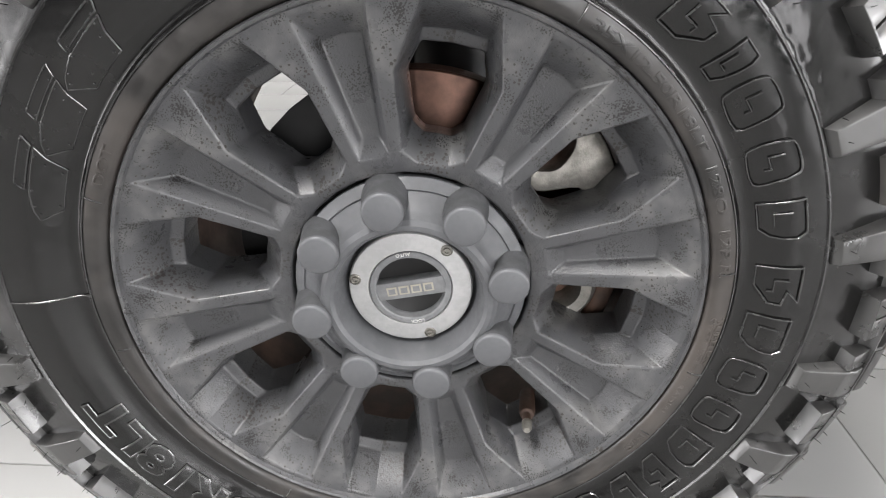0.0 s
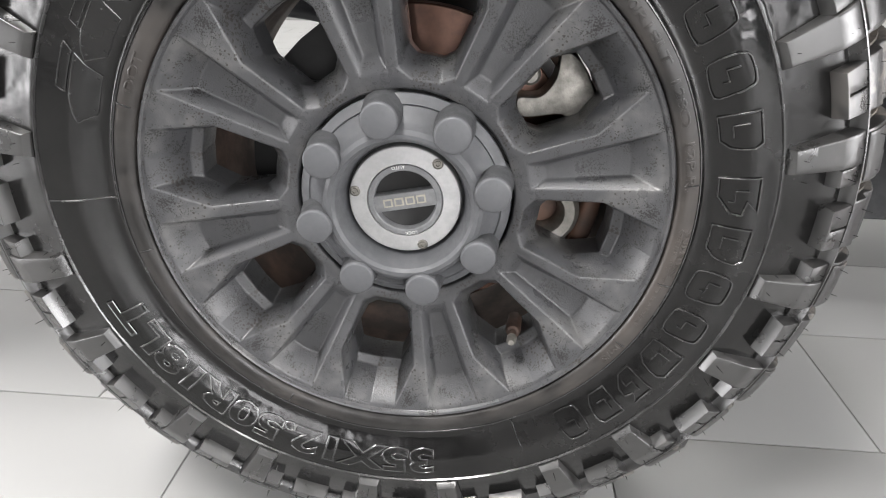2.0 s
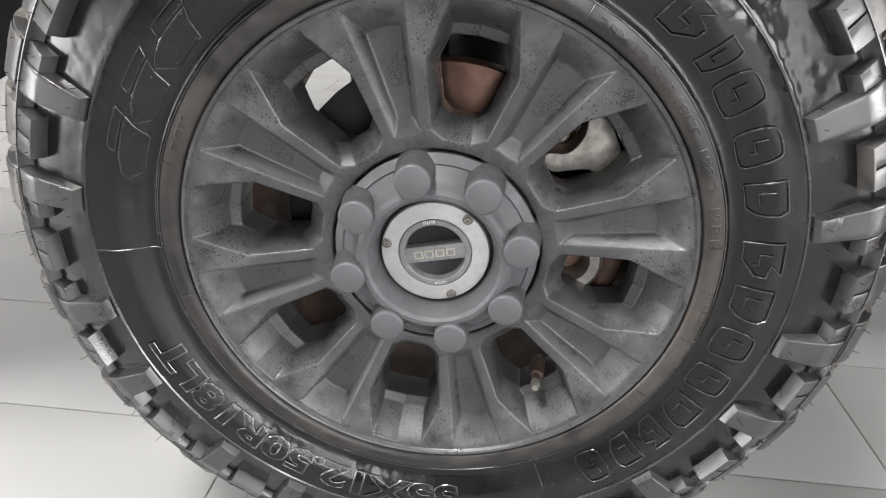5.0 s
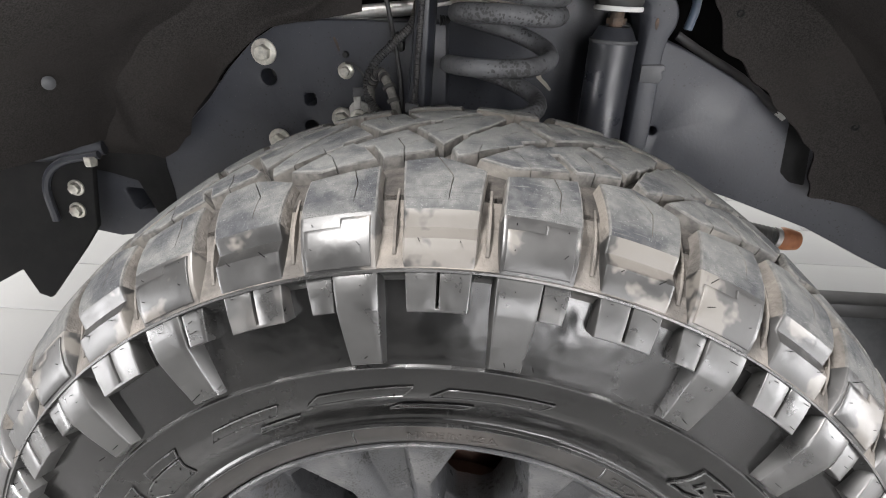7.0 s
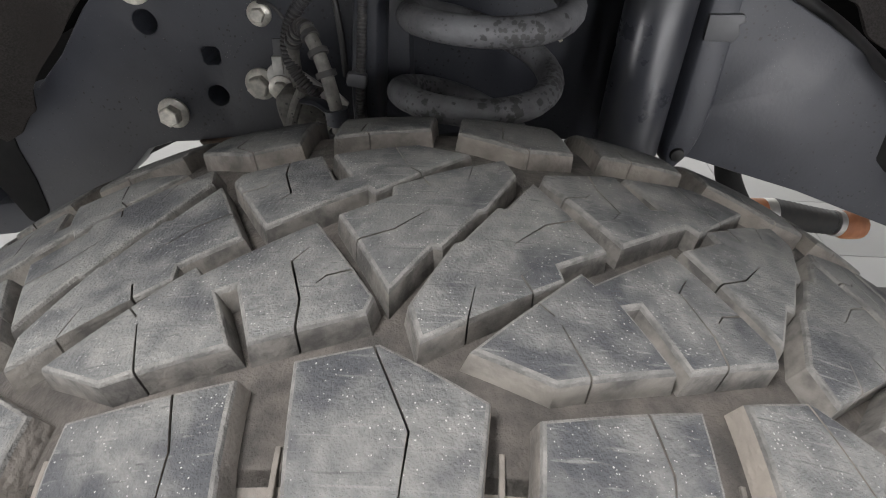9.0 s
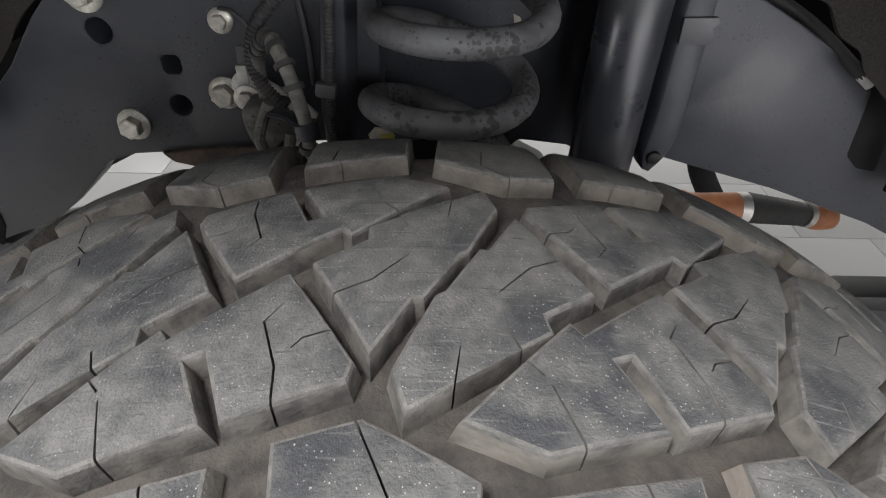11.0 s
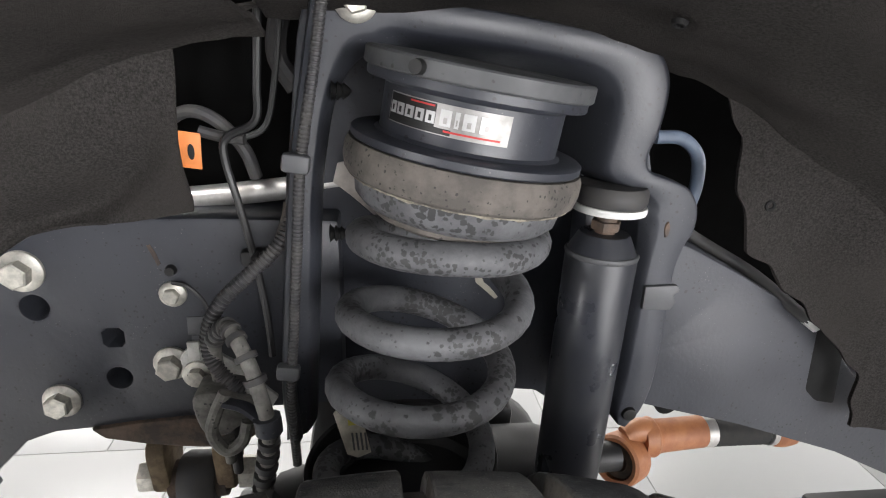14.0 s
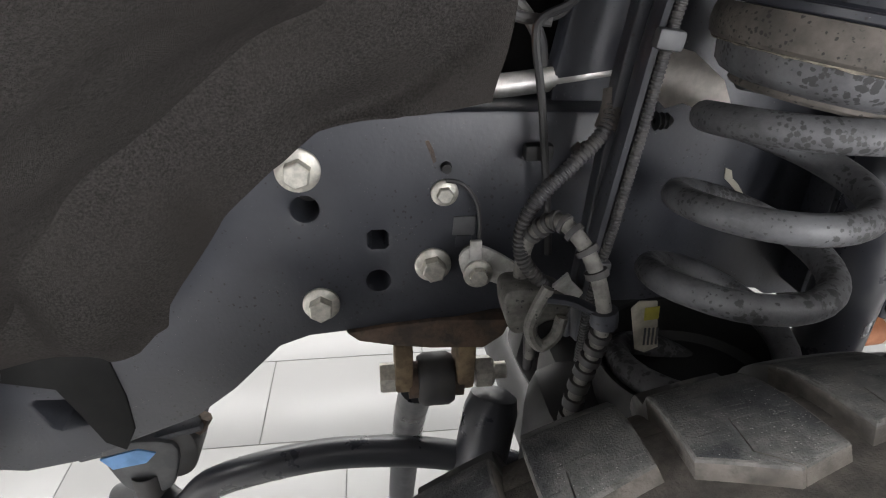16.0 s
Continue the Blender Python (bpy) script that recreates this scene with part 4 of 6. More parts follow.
for m_, h_ in ((0.1635, 0.0090), (0.1645, 0.0115), (0.1658, 0.0115), (0.1668, 0.0062), (0.169, 0.0022), (0.173, -0.001)):
    rr, zz, nr, nz = meridian(m_)
    ledge.append((rr + h_ * nr, zz + h_ * nz))
part("parting_line", lathe(ledge, 200), M_LUG, tyre, local=True)
ramp_ = []
for m_, h_ in ((0.135, 0.0002), (0.146, 0.0012), (0.155, 0.0042), (0.1605, 0.0075), (0.1637, 0.0094)):
    rr, zz, nr, nz = meridian(m_)
    ramp_.append((rr + h_ * nr, zz + h_ * nz))
part("shoulder_groove", lathe(ramp_, 180), M_MUD, tyre, "pale dried mud in the shoulder grooves", local=True)
part("bead_band", lathe([(0.2655, 0.0026), (0.258, 0.0038), (0.2520, 0.0027), (0.2485, 0.0001), (0.2470, -0.004), (0.2466, -0.010)], 160), M_BEAD, tyre, "dusty brown bead band", local=True)


# ---------------------------------------------------------------- brake behind the wheel
def caliper_body(a0, a1, r0, r1, z0, z1):
    """A ring segment with rounded edges."""
    n = 10
    pts = [(r1 * math.cos(radians(a0 + (a1 - a0) * k / n)), r1 * math.sin(radians(a0 + (a1 - a0) * k / n))) for k in range(n + 1)]
    pts += [(r0 * math.cos(radians(a1 - (a1 - a0) * k / n)), r0 * math.sin(radians(a1 - (a1 - a0) * k / n))) for k in range(n + 1)]
    return slab(pts, z0 - z1, min(0.009, 0.3 * (z0 - z1)), Matrix.Translation((0, 0, z0)), 3)


disc = thing("brake_disc", WM, "reddish brown dusty brake disc behind the spokes", "brake disc")
part("friction_ring", lathe([(0.112, -0.118), (0.170, -0.118), (0.1715, -0.120), (0.1715, -0.148), (0.170, -0.150), (0.112, -0.150)], 96), M_ROTOR, disc, local=True)
part("disc_hat", lathe([(0.112, -0.150), (0.112, -0.118), (0.109, -0.090), (0.104, -0.082), (0.05, -0.080)], 72), M_BARREL, disc, "dark brown disc hat", local=True)
part("dust_shield", lathe([(0.1, -0.165), (0.150, -0.165), (0.168, -0.160), (0.168, -0.163), (0.150, -0.169), (0.1, -0.169)], 72), M_BLACK, disc, "black dust shield", local=True)
# added black sector paints the dark side of the disc's reflection
part("splash_guard", caliper_body(113, 196, 0.10, 0.177, -0.112, -0.116), M_BLACK, disc, "added black sector for the dark reflection on the disc", local=True)
caliper = thing("brake_caliper", WM, "bare cast-iron brake caliper behind the wheel", "brake caliper")


def cast(points, z0, depth, bevel):
    return slab(smooth_loop([(x, y) for x, y in points], 4), depth, bevel, Matrix.Translation((0, 0, z0)), 3)


part("caliper_arm", cast([(0.106, 0.088), (0.128, 0.090), (0.142, 0.108), (0.146, 0.132), (0.165, 0.122), (0.181, 0.090), (0.183, 0.064), (0.172, 0.048), (0.164, 0.060), (0.150, 0.073), (0.112, 0.070)], -0.082, 0.035, 0.008), M_IRON, caliper, "sparkling cast-iron arm", local=True)
part("caliper_bridge", caliper_body(-24, 46, 0.184, 0.207, -0.095, -0.19), M_BARREL, caliper, "brown stained bridge", local=True)
part("lower_eye", lathe([(0.018, -0.110), (0.0185, -0.092), (0.024, -0.084), (0.034, -0.083), (0.040, -0.090), (0.041, -0.115)], 40, Matrix.Translation((0.140, -0.034, 0))), M_IRON, caliper, "cast-iron piston eye", local=True)
part("piston", lathe([(0, -0.108), (0.019, -0.108)], 32, Matrix.Translation((0.140, -0.034, 0))), M_BARREL, caliper, local=True)
part("guide_pin", lathe([(0, -0.070), (0.007, -0.070), (0.010, -0.074), (0.010, -0.10)], 20, Matrix.Translation((0.116, 0.112, 0))), M_IRON, caliper, "bright guide pin", local=True)
axle = thing("front_axle", WM, "black painted front axle and steering knuckle", "axle")
part("knuckle", lathe([(0, -0.15), (0.09, -0.16), (0.10, -0.20), (0.085, -0.27), (0.06, -0.30), (0.05, -0.42), (0, -0.43)], 40), M_PLASTIC, axle, local=True)
part("axle_tube", lathe([(0, -0.36), (0.048, -0.36), (0.046, -1.6), (0, -1.6)], 32), M_PLASTIC, axle, local=True)
part("axle_housing", block((0.27, 0.13, 0.17), 0.03, Matrix.Translation((0.0, 0.955, 0.575))), M_PLASTIC, axle)
part("spring_perch", lathe([(0, 0.0), (0.066, 0.0), (0.073, 0.006), (0.076, 0.040), (0.079, 0.041), (0.080, 0.036), (0.078, -0.006), (0.06, -0.02), (0.06, -0.2), (0, -0.2)], 48, WM.inverted() @ Matrix.Translation((-0.046, 0.858, 0.70)) @ Matrix.Rotation(radians(-5), 4, "Y")), M_PLASTIC, axle, "black spring perch cup", local=True)
# three dark bodies placed from the camera's view to fill black areas
part("axle_bracket", side([(-0.150, 0.60), (-0.136, 0.684), (-0.13, 0.70), (-0.06, 0.708), (0.0, 0.712), (0.034, 0.690), (0.05, 0.676), (0.09, 0.655), (0.085, 0.58), (0.0, 0.54), (-0.12, 0.54)], 1.03, 0.05, 0.008), M_PLASTIC, axle, "black plate outlined to fit the camera's view")
part("steering_arm", block((0.19, 0.11, 0.23), 0.035, Matrix.Translation((-0.080, 0.878, 0.578))), M_PLASTIC, axle, "black block placed to fit the camera's view")
part("differential", lathe([(0, 0.14), (0.05, 0.135), (0.10, 0.11), (0.145, 0.06), (0.165, 0.0), (0.16, -0.06), (0.12, -0.12), (0, -0.15)], 32, WM.inverted() @ Matrix.Translation((0.085, 1.34, 0.285)) @ Matrix.Rotation(radians(90), 4, "X")), M_PLASTIC, axle, "round black housing placed to fit the camera's view", local=True)

# ---------------------------------------------------------------- chassis frame


def plate_with_holes(outer, holes, y, depth, bevel=0.004):
    bm = bmesh.new()
    edges = []
    for loop in (outer, *holes):
        vs = [bm.verts.new((x, y, z)) for x, z in loop]
        edges += [bm.edges.new((a, b)) for a, b in zip(vs, vs[1:] + vs[:1])]
    got = bmesh.ops.triangle_fill(bm, use_beauty=True, use_dissolve=False, edges=edges)
    faces = [f for f in got["geom"] if isinstance(f, bmesh.types.BMFace)]
    ext = bmesh.ops.extrude_face_region(bm, geom=faces)
    bmesh.ops.translate(bm, verts=[v for v in ext["geom"] if isinstance(v, bmesh.types.BMVert)], vec=(0, depth, 0))
    bmesh.ops.recalc_face_normals(bm, faces=bm.faces[:])
    bevelled(bm, bevel, 2, 60)
    return bm


def ring(cx, cz, r, n=18):
    return [(cx + r * math.cos(2 * math.pi * k / n), cz + r * math.sin(2 * math.pi * k / n)) for k in range(n)]


def square(cx, cz, h, c=0.003):
    return [(cx + sx * (h - (c if k else 0)), cz + sz * (h - (0 if k else c))) for sx, sz, k in ((1, -1, 0), (1, 1, 0), (1, 1, 1), (-1, 1, 1), (-1, 1, 0), (-1, -1, 0), (-1, -1, 1), (1, -1, 1))]


PLATE = 0.955
chassis = thing("chassis_frame", (0, PLATE, 0.8), "blue-black painted steel chassis frame with zinc bolts", "chassis")
front_outline = [(-0.10, 0.914), (-0.203, 0.917), (-0.286, 0.917), (-0.340, 0.910), (-0.382, 0.886), (-0.425, 0.845), (-0.462, 0.800), (-0.50, 0.765), (-0.56, 0.745), (-0.64, 0.735), (-0.72, 0.72), (-0.74, 0.66), (-0.73, 0.572),
                 (-0.66, 0.560), (-0.606, 0.569), (-0.545, 0.594), (-0.488, 0.616), (-0.446, 0.648), (-0.420, 0.674), (-0.398, 0.696), (-0.370, 0.706), (-0.333, 0.709), (-0.29, 0.709), (-0.247, 0.715), (-0.198, 0.724), (-0.10, 0.728)]
part("front_plate", plate_with_holes(front_outline, [ring(-0.363, 0.836, 0.0115), ring(-0.304, 0.763, 0.0105), square(-0.303, 0.8048, 0.0085), [(-0.634, 0.645), (-0.628, 0.65), (-0.592, 0.648), (-0.578, 0.624), (-0.583, 0.618), (-0.615, 0.612), (-0.622, 0.616)]], PLATE, 0.075), M_FRAME, chassis)
# black sheet added behind the holes to stand for the shade inside
part("hole_backing", side([(-0.70, 0.60), (-0.56, 0.60), (-0.28, 0.74), (-0.28, 0.86), (-0.38, 0.86), (-0.70, 0.70)], PLATE + 0.045, 0.02), M_BLACK, chassis, "black sheet for the shade inside the frame")
rear_outline = [(0.12, 0.93), (0.19, 0.90), (0.228, 0.885), (0.29, 0.853), (0.352, 0.817), (0.40, 0.780), (0.44, 0.735), (0.50, 0.705), (0.62, 0.685), (1.6, 0.66), (1.6, 0.54), (0.64, 0.56), (0.575, 0.572), (0.537, 0.589), (0.445, 0.634), (0.32, 0.678), (0.195, 0.713), (0.12, 0.722)]
part("rear_plate", plate_with_holes(rear_outline, [ring(0.197, 0.775, 0.006)], PLATE, 0.075), M_FRAME, chassis)
part("rail_step", side([(0.378, 0.80), (0.418, 0.765), (0.425, 0.70), (0.40, 0.705), (0.384, 0.72)], PLATE - 0.001, 0.03, 0.004), M_MATT, chassis, "black rubber rail pad")
part("middle_panel", side([(-0.15, 0.705), (0.03, 0.70), (0.045, 0.714), (0.10, 0.708), (0.11, 0.70), (0.20, 0.70), (0.20, 0.93), (0.16, 1.08), (-0.12, 1.10), (-0.15, 0.93)], 0.990, 0.03, 0.004), M_FRAME, chassis)
part("paint_mark", side([(0.027, 0.849), (0.034, 0.846), (0.037, 0.838), (0.044, 0.832), (0.052, 0.822), (0.049, 0.820), (0.036, 0.832), (0.029, 0.838)], 0.9885, 0.0012), M_CREAM, chassis, "cream paint dab")
part("chalk_mark", side([(-0.262, 0.893), (-0.257, 0.880), (-0.255, 0.874), (-0.2525, 0.876), (-0.255, 0.886), (-0.259, 0.894)], PLATE - 0.0006, 0.002), M_RUST, chassis, "faint red chalk stroke")
part("plate_pad", side([(-0.2370, 0.825), (-0.2175, 0.825), (-0.2185, 0.8065), (-0.2380, 0.8068)], PLATE - 0.0015, 0.003, 0.001), M_COVER, chassis, "bare grey pad")
part("clip_strap", side([(-0.2345, 0.8065), (-0.2205, 0.8065), (-0.2215, 0.795), (-0.2355, 0.795)], PLATE - 0.001, 0.003, 0.0008), M_FRAME, chassis)
part("ground_wire", tube([(-0.2445, PLATE - 0.004, 0.860), (-0.231, PLATE - 0.006, 0.857), (-0.219, PLATE - 0.006, 0.842), (-0.2145, PLATE - 0.005, 0.82), (-0.2150, PLATE - 0.004, 0.79)], 0.0018, 6), M_HOSE, chassis)
part("black_plug", lathe([(0, 0.006), (0.004, 0.006), (0.005, 0.0), (0.005, -0.003)], 14, Matrix.Translation((-0.2445, PLATE, 0.8705)) @ Matrix.Rotation(radians(90), 4, "X")), M_BLACK, chassis)


def bolt(at, washer, hexr, height, mat=M_ZINC, turn=10.0, owner=chassis):
    """A flanged hexagon bolt that looks out at -y."""
    m = Matrix.Translation(at) @ Matrix.Rotation(radians(90), 4, "X") @ spun(turn)
    head = lathe([(hexr, 0.002), (hexr, height), (hexr * 0.86, height + hexr * 0.10), (0, height + hexr * 0.06)], 6, m)
    flange = lathe([(washer, -0.001), (washer, 0.0028), (washer * 0.93, 0.0038), (hexr * 1.02, 0.0052), (hexr * 0.8, 0.0055)], 32, m)
    b = part("bolt", flange, mat, owner, "zinc-plated flange bolt")
    part("bolt_head", head, mat, b, angle=20)


bolt((-0.365, PLATE, 0.8715), 0.0185, 0.0118, 0.015, turn=20)
bolt((-0.2455, PLATE, 0.848), 0.0118, 0.0072, 0.010, turn=5)
bolt((-0.2550, PLATE, 0.7785), 0.0165, 0.0112, 0.015, turn=12)
bolt((-0.3565, PLATE, 0.7425), 0.0168, 0.0112, 0.015, turn=28)

# front horn bracket with two nuts, and a black patch for the frame's shade
horn = thing("bumper_bracket", (-0.68, 0.88, 0.6), "black steel bumper bracket with two zinc nuts", "bracket")
part("bracket_plate", plate_with_holes([(-0.612, 0.738), (-0.628, 0.66), (-0.636, 0.615), (-0.668, 0.575), (-0.755, 0.478), (-0.775, 0.485), (-0.79, 0.53), (-0.90, 0.47), (-1.0, 0.50), (-1.0, 0.75), (-0.70, 0.745)], [], 0.872, 0.012, 0.003), M_MATT, horn)
part("bracket_flange", tube([(-0.60, 0.87, 0.735), (-0.66, 0.862, 0.722), (-0.685, 0.855, 0.69), (-0.69, 0.86, 0.63)], 0.006, 8), M_FRAME, horn)
for x, z in ((-0.651, 0.681), (-0.659, 0.644)):
    m = Matrix.Translation((x, 0.872, z)) @ Matrix.Rotation(radians(90), 4, "X")
    part("nut", joined(lathe([(0.0125, 0), (0.0125, 0.003), (0.009, 0.004)], 24, m), lathe([(0.0085, 0.003), (0.0085, 0.010), (0.006, 0.011), (0, 0.011)], 6, m)), M_ZINC, horn, "zinc-plated nut")
part("horn_tube", tube([(-0.72, 0.885, 0.726), (-0.69, 0.876, 0.731), (-0.64, 0.876, 0.738), (-0.60, 0.886, 0.742)], 0.012, 14), M_FRAME, horn, "blue-black cross tube")
part("tube_bolt", lathe([(0, -0.010), (0.0085, -0.010), (0.0095, -0.006), (0.0095, 0.004), (0, 0.004)], 6, Matrix.Translation((-0.612, 0.866, 0.729))), M_ZINC, horn, "zinc-plated bolt head")
# thin black plate paints the shaded pocket onto the frame
part("frame_pad", side([(-0.70, 0.75), (-0.549, 0.757), (-0.551, 0.69), (-0.546, 0.65), (-0.547, 0.609), (-0.561, 0.582), (-0.578, 0.594), (-0.592, 0.632), (-0.605, 0.664), (-0.65, 0.676), (-0.70, 0.685)], PLATE - 0.002, 0.004, 0.001), M_MATT, chassis, "black patch painted for the shaded pocket of the frame")

# ---------------------------------------------------------------- track-bar bracket with bushing
tb = thing("link_bushing", (-0.25, 0.965, 0.63), "rusty link bracket with a black rubber bushing", "bushing")
AX = Matrix.Rotation(radians(90), 4, "Y")
part("bracket_top", side([(-0.337, 0.711), (-0.325, 0.700), (-0.290, 0.692), (-0.258, 0.687), (-0.205, 0.683), (-0.186, 0.697), (-0.178, 0.716), (-0.25, 0.720), (-0.30, 0.716)], 0.950, 0.05, 0.003), M_RUST, tb, "rust-brown bracket plate")
for x in (-0.284, -0.222):
    part("bracket_ear", slab(smooth_loop([(-0.020, -0.008), (-0.024, 0.01), (-0.024, 0.050), (0.024, 0.050), (0.024, 0.01), (0.018, -0.008), (0.0, -0.014)], 4), 0.018, 0.003, Matrix.Translation((x + 0.01, 0.975, 0.638)) @ Matrix.Rotation(radians(90), 4, "Z") @ Matrix.Rotation(radians(90), 4, "X")), M_OCHRE, tb, "rusty forged ear")
part("rubber", lathe([(0.012, -0.019), (0.024, -0.018), (0.0275, -0.012), (0.0275, 0.012), (0.024, 0.018), (0.012, 0.019)], 40, Matrix.Translation((-0.250, 0.970, 0.633)) @ AX), M_HOSE, tb, "blue-black rubber bushing")
part("sleeve", lathe([(0.014, -0.028), (0.019, -0.028), (0.019, 0.028), (0.014, 0.028)], 32, Matrix.Translation((-0.250, 0.970, 0.633)) @ AX), M_RUST, tb)
part("bolt_head", lathe([(0, -0.062), (0.0150, -0.062), (0.016, -0.059), (0.016, -0.040), (0, -0.040)], 6, Matrix.Translation((-0.245, 0.968, 0.640)) @ AX), M_ZINC, tb, "zinc-plated bolt head")
part("nut", joined(lathe([(0, 0.036), (0.017, 0.036), (0.017, 0.052), (0.014, 0.055), (0, 0.055)], 6, Matrix.Translation((-0.245, 0.968, 0.640)) @ AX), lathe([(0.009, 0.05), (0.009, 0.068), (0, 0.069)], 16, Matrix.Translation((-0.245, 0.968, 0.640)) @ AX)), M_ZINC, tb, "yellowed zinc nut on a stud")
solo("link_tube", tube([(-0.268, 0.985, 0.61), (-0.275, 1.04, 0.50), (-0.282, 1.10, 0.33), (-0.285, 1.14, 0.22)], 0.019, 20), M_SHOCK, "black painted suspension link tube", "link")

# ---------------------------------------------------------------- coil spring and its lift spacer
LEAN_S = Matrix.Translation((-0.027, 0.850, 0.874)) @ Matrix.Rotation(radians(9), 4, "Y")
turns, pitch, coil_r = 4.6, 0.0595, 0.0605
pts = []
for k in range(int(turns * 30) + 1):
    a = 2 * math.pi * k / 30
    h = -0.172 + pitch * min(a / (2 * math.pi), 4.06) + 0.014 * max(0, a / (2 * math.pi) - 4.06) - 0.024 * max(0, 1.9 - a / (2 * math.pi))
    pts.append(LEAN_S @ Vector((coil_r * math.cos(a + 4.34), coil_r * math.sin(a + 4.34), h)))
solo("coil_spring", tube(pts, 0.0108, 14, 0), M_SPRING, "dusty grey coil spring speckled with dark drops", "coil spring")
spacer = thing("lift_spacer", LEAN_S, "black coil-spring lift spacer with a silver label", "spring spacer")


def hh(h):
    return 0.094 + 0.80 * (h - 0.08)


def low(profile):
    return [(r, hh(z)) for r, z in profile]


part("spring_seat", lathe([(0.048, 0.078), (0.0535, 0.0785), (0.056, 0.081), (0.064, 0.084), (0.0690, 0.089), (0.0712, 0.1005), (0.04, 0.101)], 64), M_SPRING, spacer, "dusty grey steel spring seat", local=True)
part("seat_lip", lathe([(0.0470, 0.0775), (0.0545, 0.0765), (0.0565, 0.0785), (0.0560, 0.0812), (0.050, 0.082)], 64), M_TAN, spacer, "thin tan lip", local=True)
part("isolator", lathe(low([(0.05, 0.088), (0.0735, 0.0885), (0.0780, 0.093), (0.0798, 0.102), (0.0795, 0.112), (0.0775, 0.1175), (0.05, 0.118)]), 72), M_TAN, spacer, "dusty tan rubber isolator", local=True)
part("lower_flange", lathe(low([(0.05, 0.1178), (0.0755, 0.1182), (0.0768, 0.1196), (0.0768, 0.1248), (0.0755, 0.126), (0.062, 0.1266), (0.0595, 0.129)]), 72), M_FRAME, spacer, local=True)
part("spacer_body", lathe(low([(0.0595, 0.127), (0.0590, 0.130), (0.0590, 0.163), (0.0620, 0.167)]), 72), M_FRAME, spacer, local=True)
part("upper_flange", lathe(low([(0.0590, 0.166), (0.0705, 0.1665), (0.0715, 0.168), (0.0715, 0.174), (0.05, 0.174)]), 72), M_FRAME, spacer, local=True)
part("top_plate", lathe(low([(0.05, 0.1742), (0.0730, 0.1744), (0.0742, 0.176), (0.0742, 0.1865), (0.0730, 0.188), (0.0, 0.188)]), 72), M_PLATE, spacer, "grey steel top plate", local=True)


def wrap(a0, a1, t0, t1, r, depth):
    """A thin sheet that lies round the spacer; degrees from the front, to the right."""
    n = max(2, round(abs(a1 - a0) / 4))
    t0, t1 = hh(t0), hh(t1)
    bm = bmesh.new()
    rows = []
    for k in range(n + 1):
        a = radians(a0 + (a1 - a0) * k / n)
        rows.append([bm.verts.new((q * math.sin(a), -q * math.cos(a), t)) for q, t in ((r, t0), (r + depth, t0), (r + depth, t1), (r, t1))])
    for a, b in zip(rows, rows[1:]):
        for i in range(4):
            bm.faces.new((a[i], a[(i + 1) % 4], b[(i + 1) % 4], b[i]))
    bm.faces.new(rows[0]), bm.faces.new(rows[-1][::-1])
    return bm


def ragged_lip():
    """Torn shreds that hang from the isolator's lower edge."""
    bm = bmesh.new()
    rng = random.Random(8)
    n = 180
    drop = [0.0026 * max(0, noise.noise((k * 0.23, 2, 7))) + rng.uniform(0, 0.0006) for k in range(n)]
    rows = []
    for k in range(n):
        a = 2 * math.pi * k / n
        rows.append([bm.verts.new((r * math.cos(a), r * math.sin(a), z)) for r, z in ((0.0748, hh(0.0905)), (0.0756, hh(0.0895)), (0.0748 + 0.0005 * rng.random(), hh(0.0893) - drop[k]), (0.0738, hh(0.0891) - drop[k]), (0.0736, hh(0.0905)))])
    for p, q in zip(rows, rows[1:] + rows[:1]):
        for i in range(4):
            bm.faces.new((p[i], p[i + 1], q[i + 1], q[i]))
    return bm


part("ragged_lip", ragged_lip(), material("torn_tan_lip", (0.27, 0.24, 0.19), 0.85, (0.10, 0.09, 0.078), 120), spacer, "torn cream lip of the isolator", local=True)
label = part("label", wrap(-66, 13, 0.1370, 0.1590, 0.0590, 0.0004), M_LABEL, spacer, "worn silver label", local=True)
part("label_field", wrap(-65, -30, 0.1378, 0.1582, 0.0594, 0.0002), M_BLACK, label, "black half of the label", local=True)
part("label_field", wrap(-65, -20, 0.1378, 0.1420, 0.0595, 0.0002), M_BLACK, label, "black lower band", local=True)
for a0, a1, big in ((-63, -58.5, 0), (-57, -51.5, 0), (-50, -44, 0), (-42.5, -37, 0), (-35.5, -30, 0), (-27, -20.5, 1), (-18.5, -16, 1), (-14, -7, 1), (-4.5, 3, 1)):
    bar = part("label_bar", wrap(a0, a1, 0.1440, 0.1555 if big else 0.1525, 0.0598, 0.0005), M_SILVER, label, "pale print bar", local=True)
    part("bar_core", wrap(a0 + 0.34 * (a1 - a0), a0 + 0.66 * (a1 - a0), 0.1458, 0.1500, 0.0603, 0.0002), M_LABEL if big else M_BLACK, bar, local=True)
part("label_bar", wrap(-47, -31, 0.1560, 0.1572, 0.0598, 0.0003), M_RED, label, "red print bar", local=True)
part("label_bar", wrap(-24, 8, 0.1398, 0.1412, 0.0598, 0.0003), M_RED, label, "thin red print bar", local=True)
part("set_screw", lathe([(0, 0.003), (0.004, 0.003), (0.0045, 0.0), (0.0045, -0.002)], 14, Matrix.Translation((-0.045, -0.0625, hh(0.181))) @ Matrix.Rotation(radians(90), 4, "X") @ Matrix.Rotation(radians(-30), 4, "Y")), M_BLACK, spacer, "dark drilled hole", local=True)
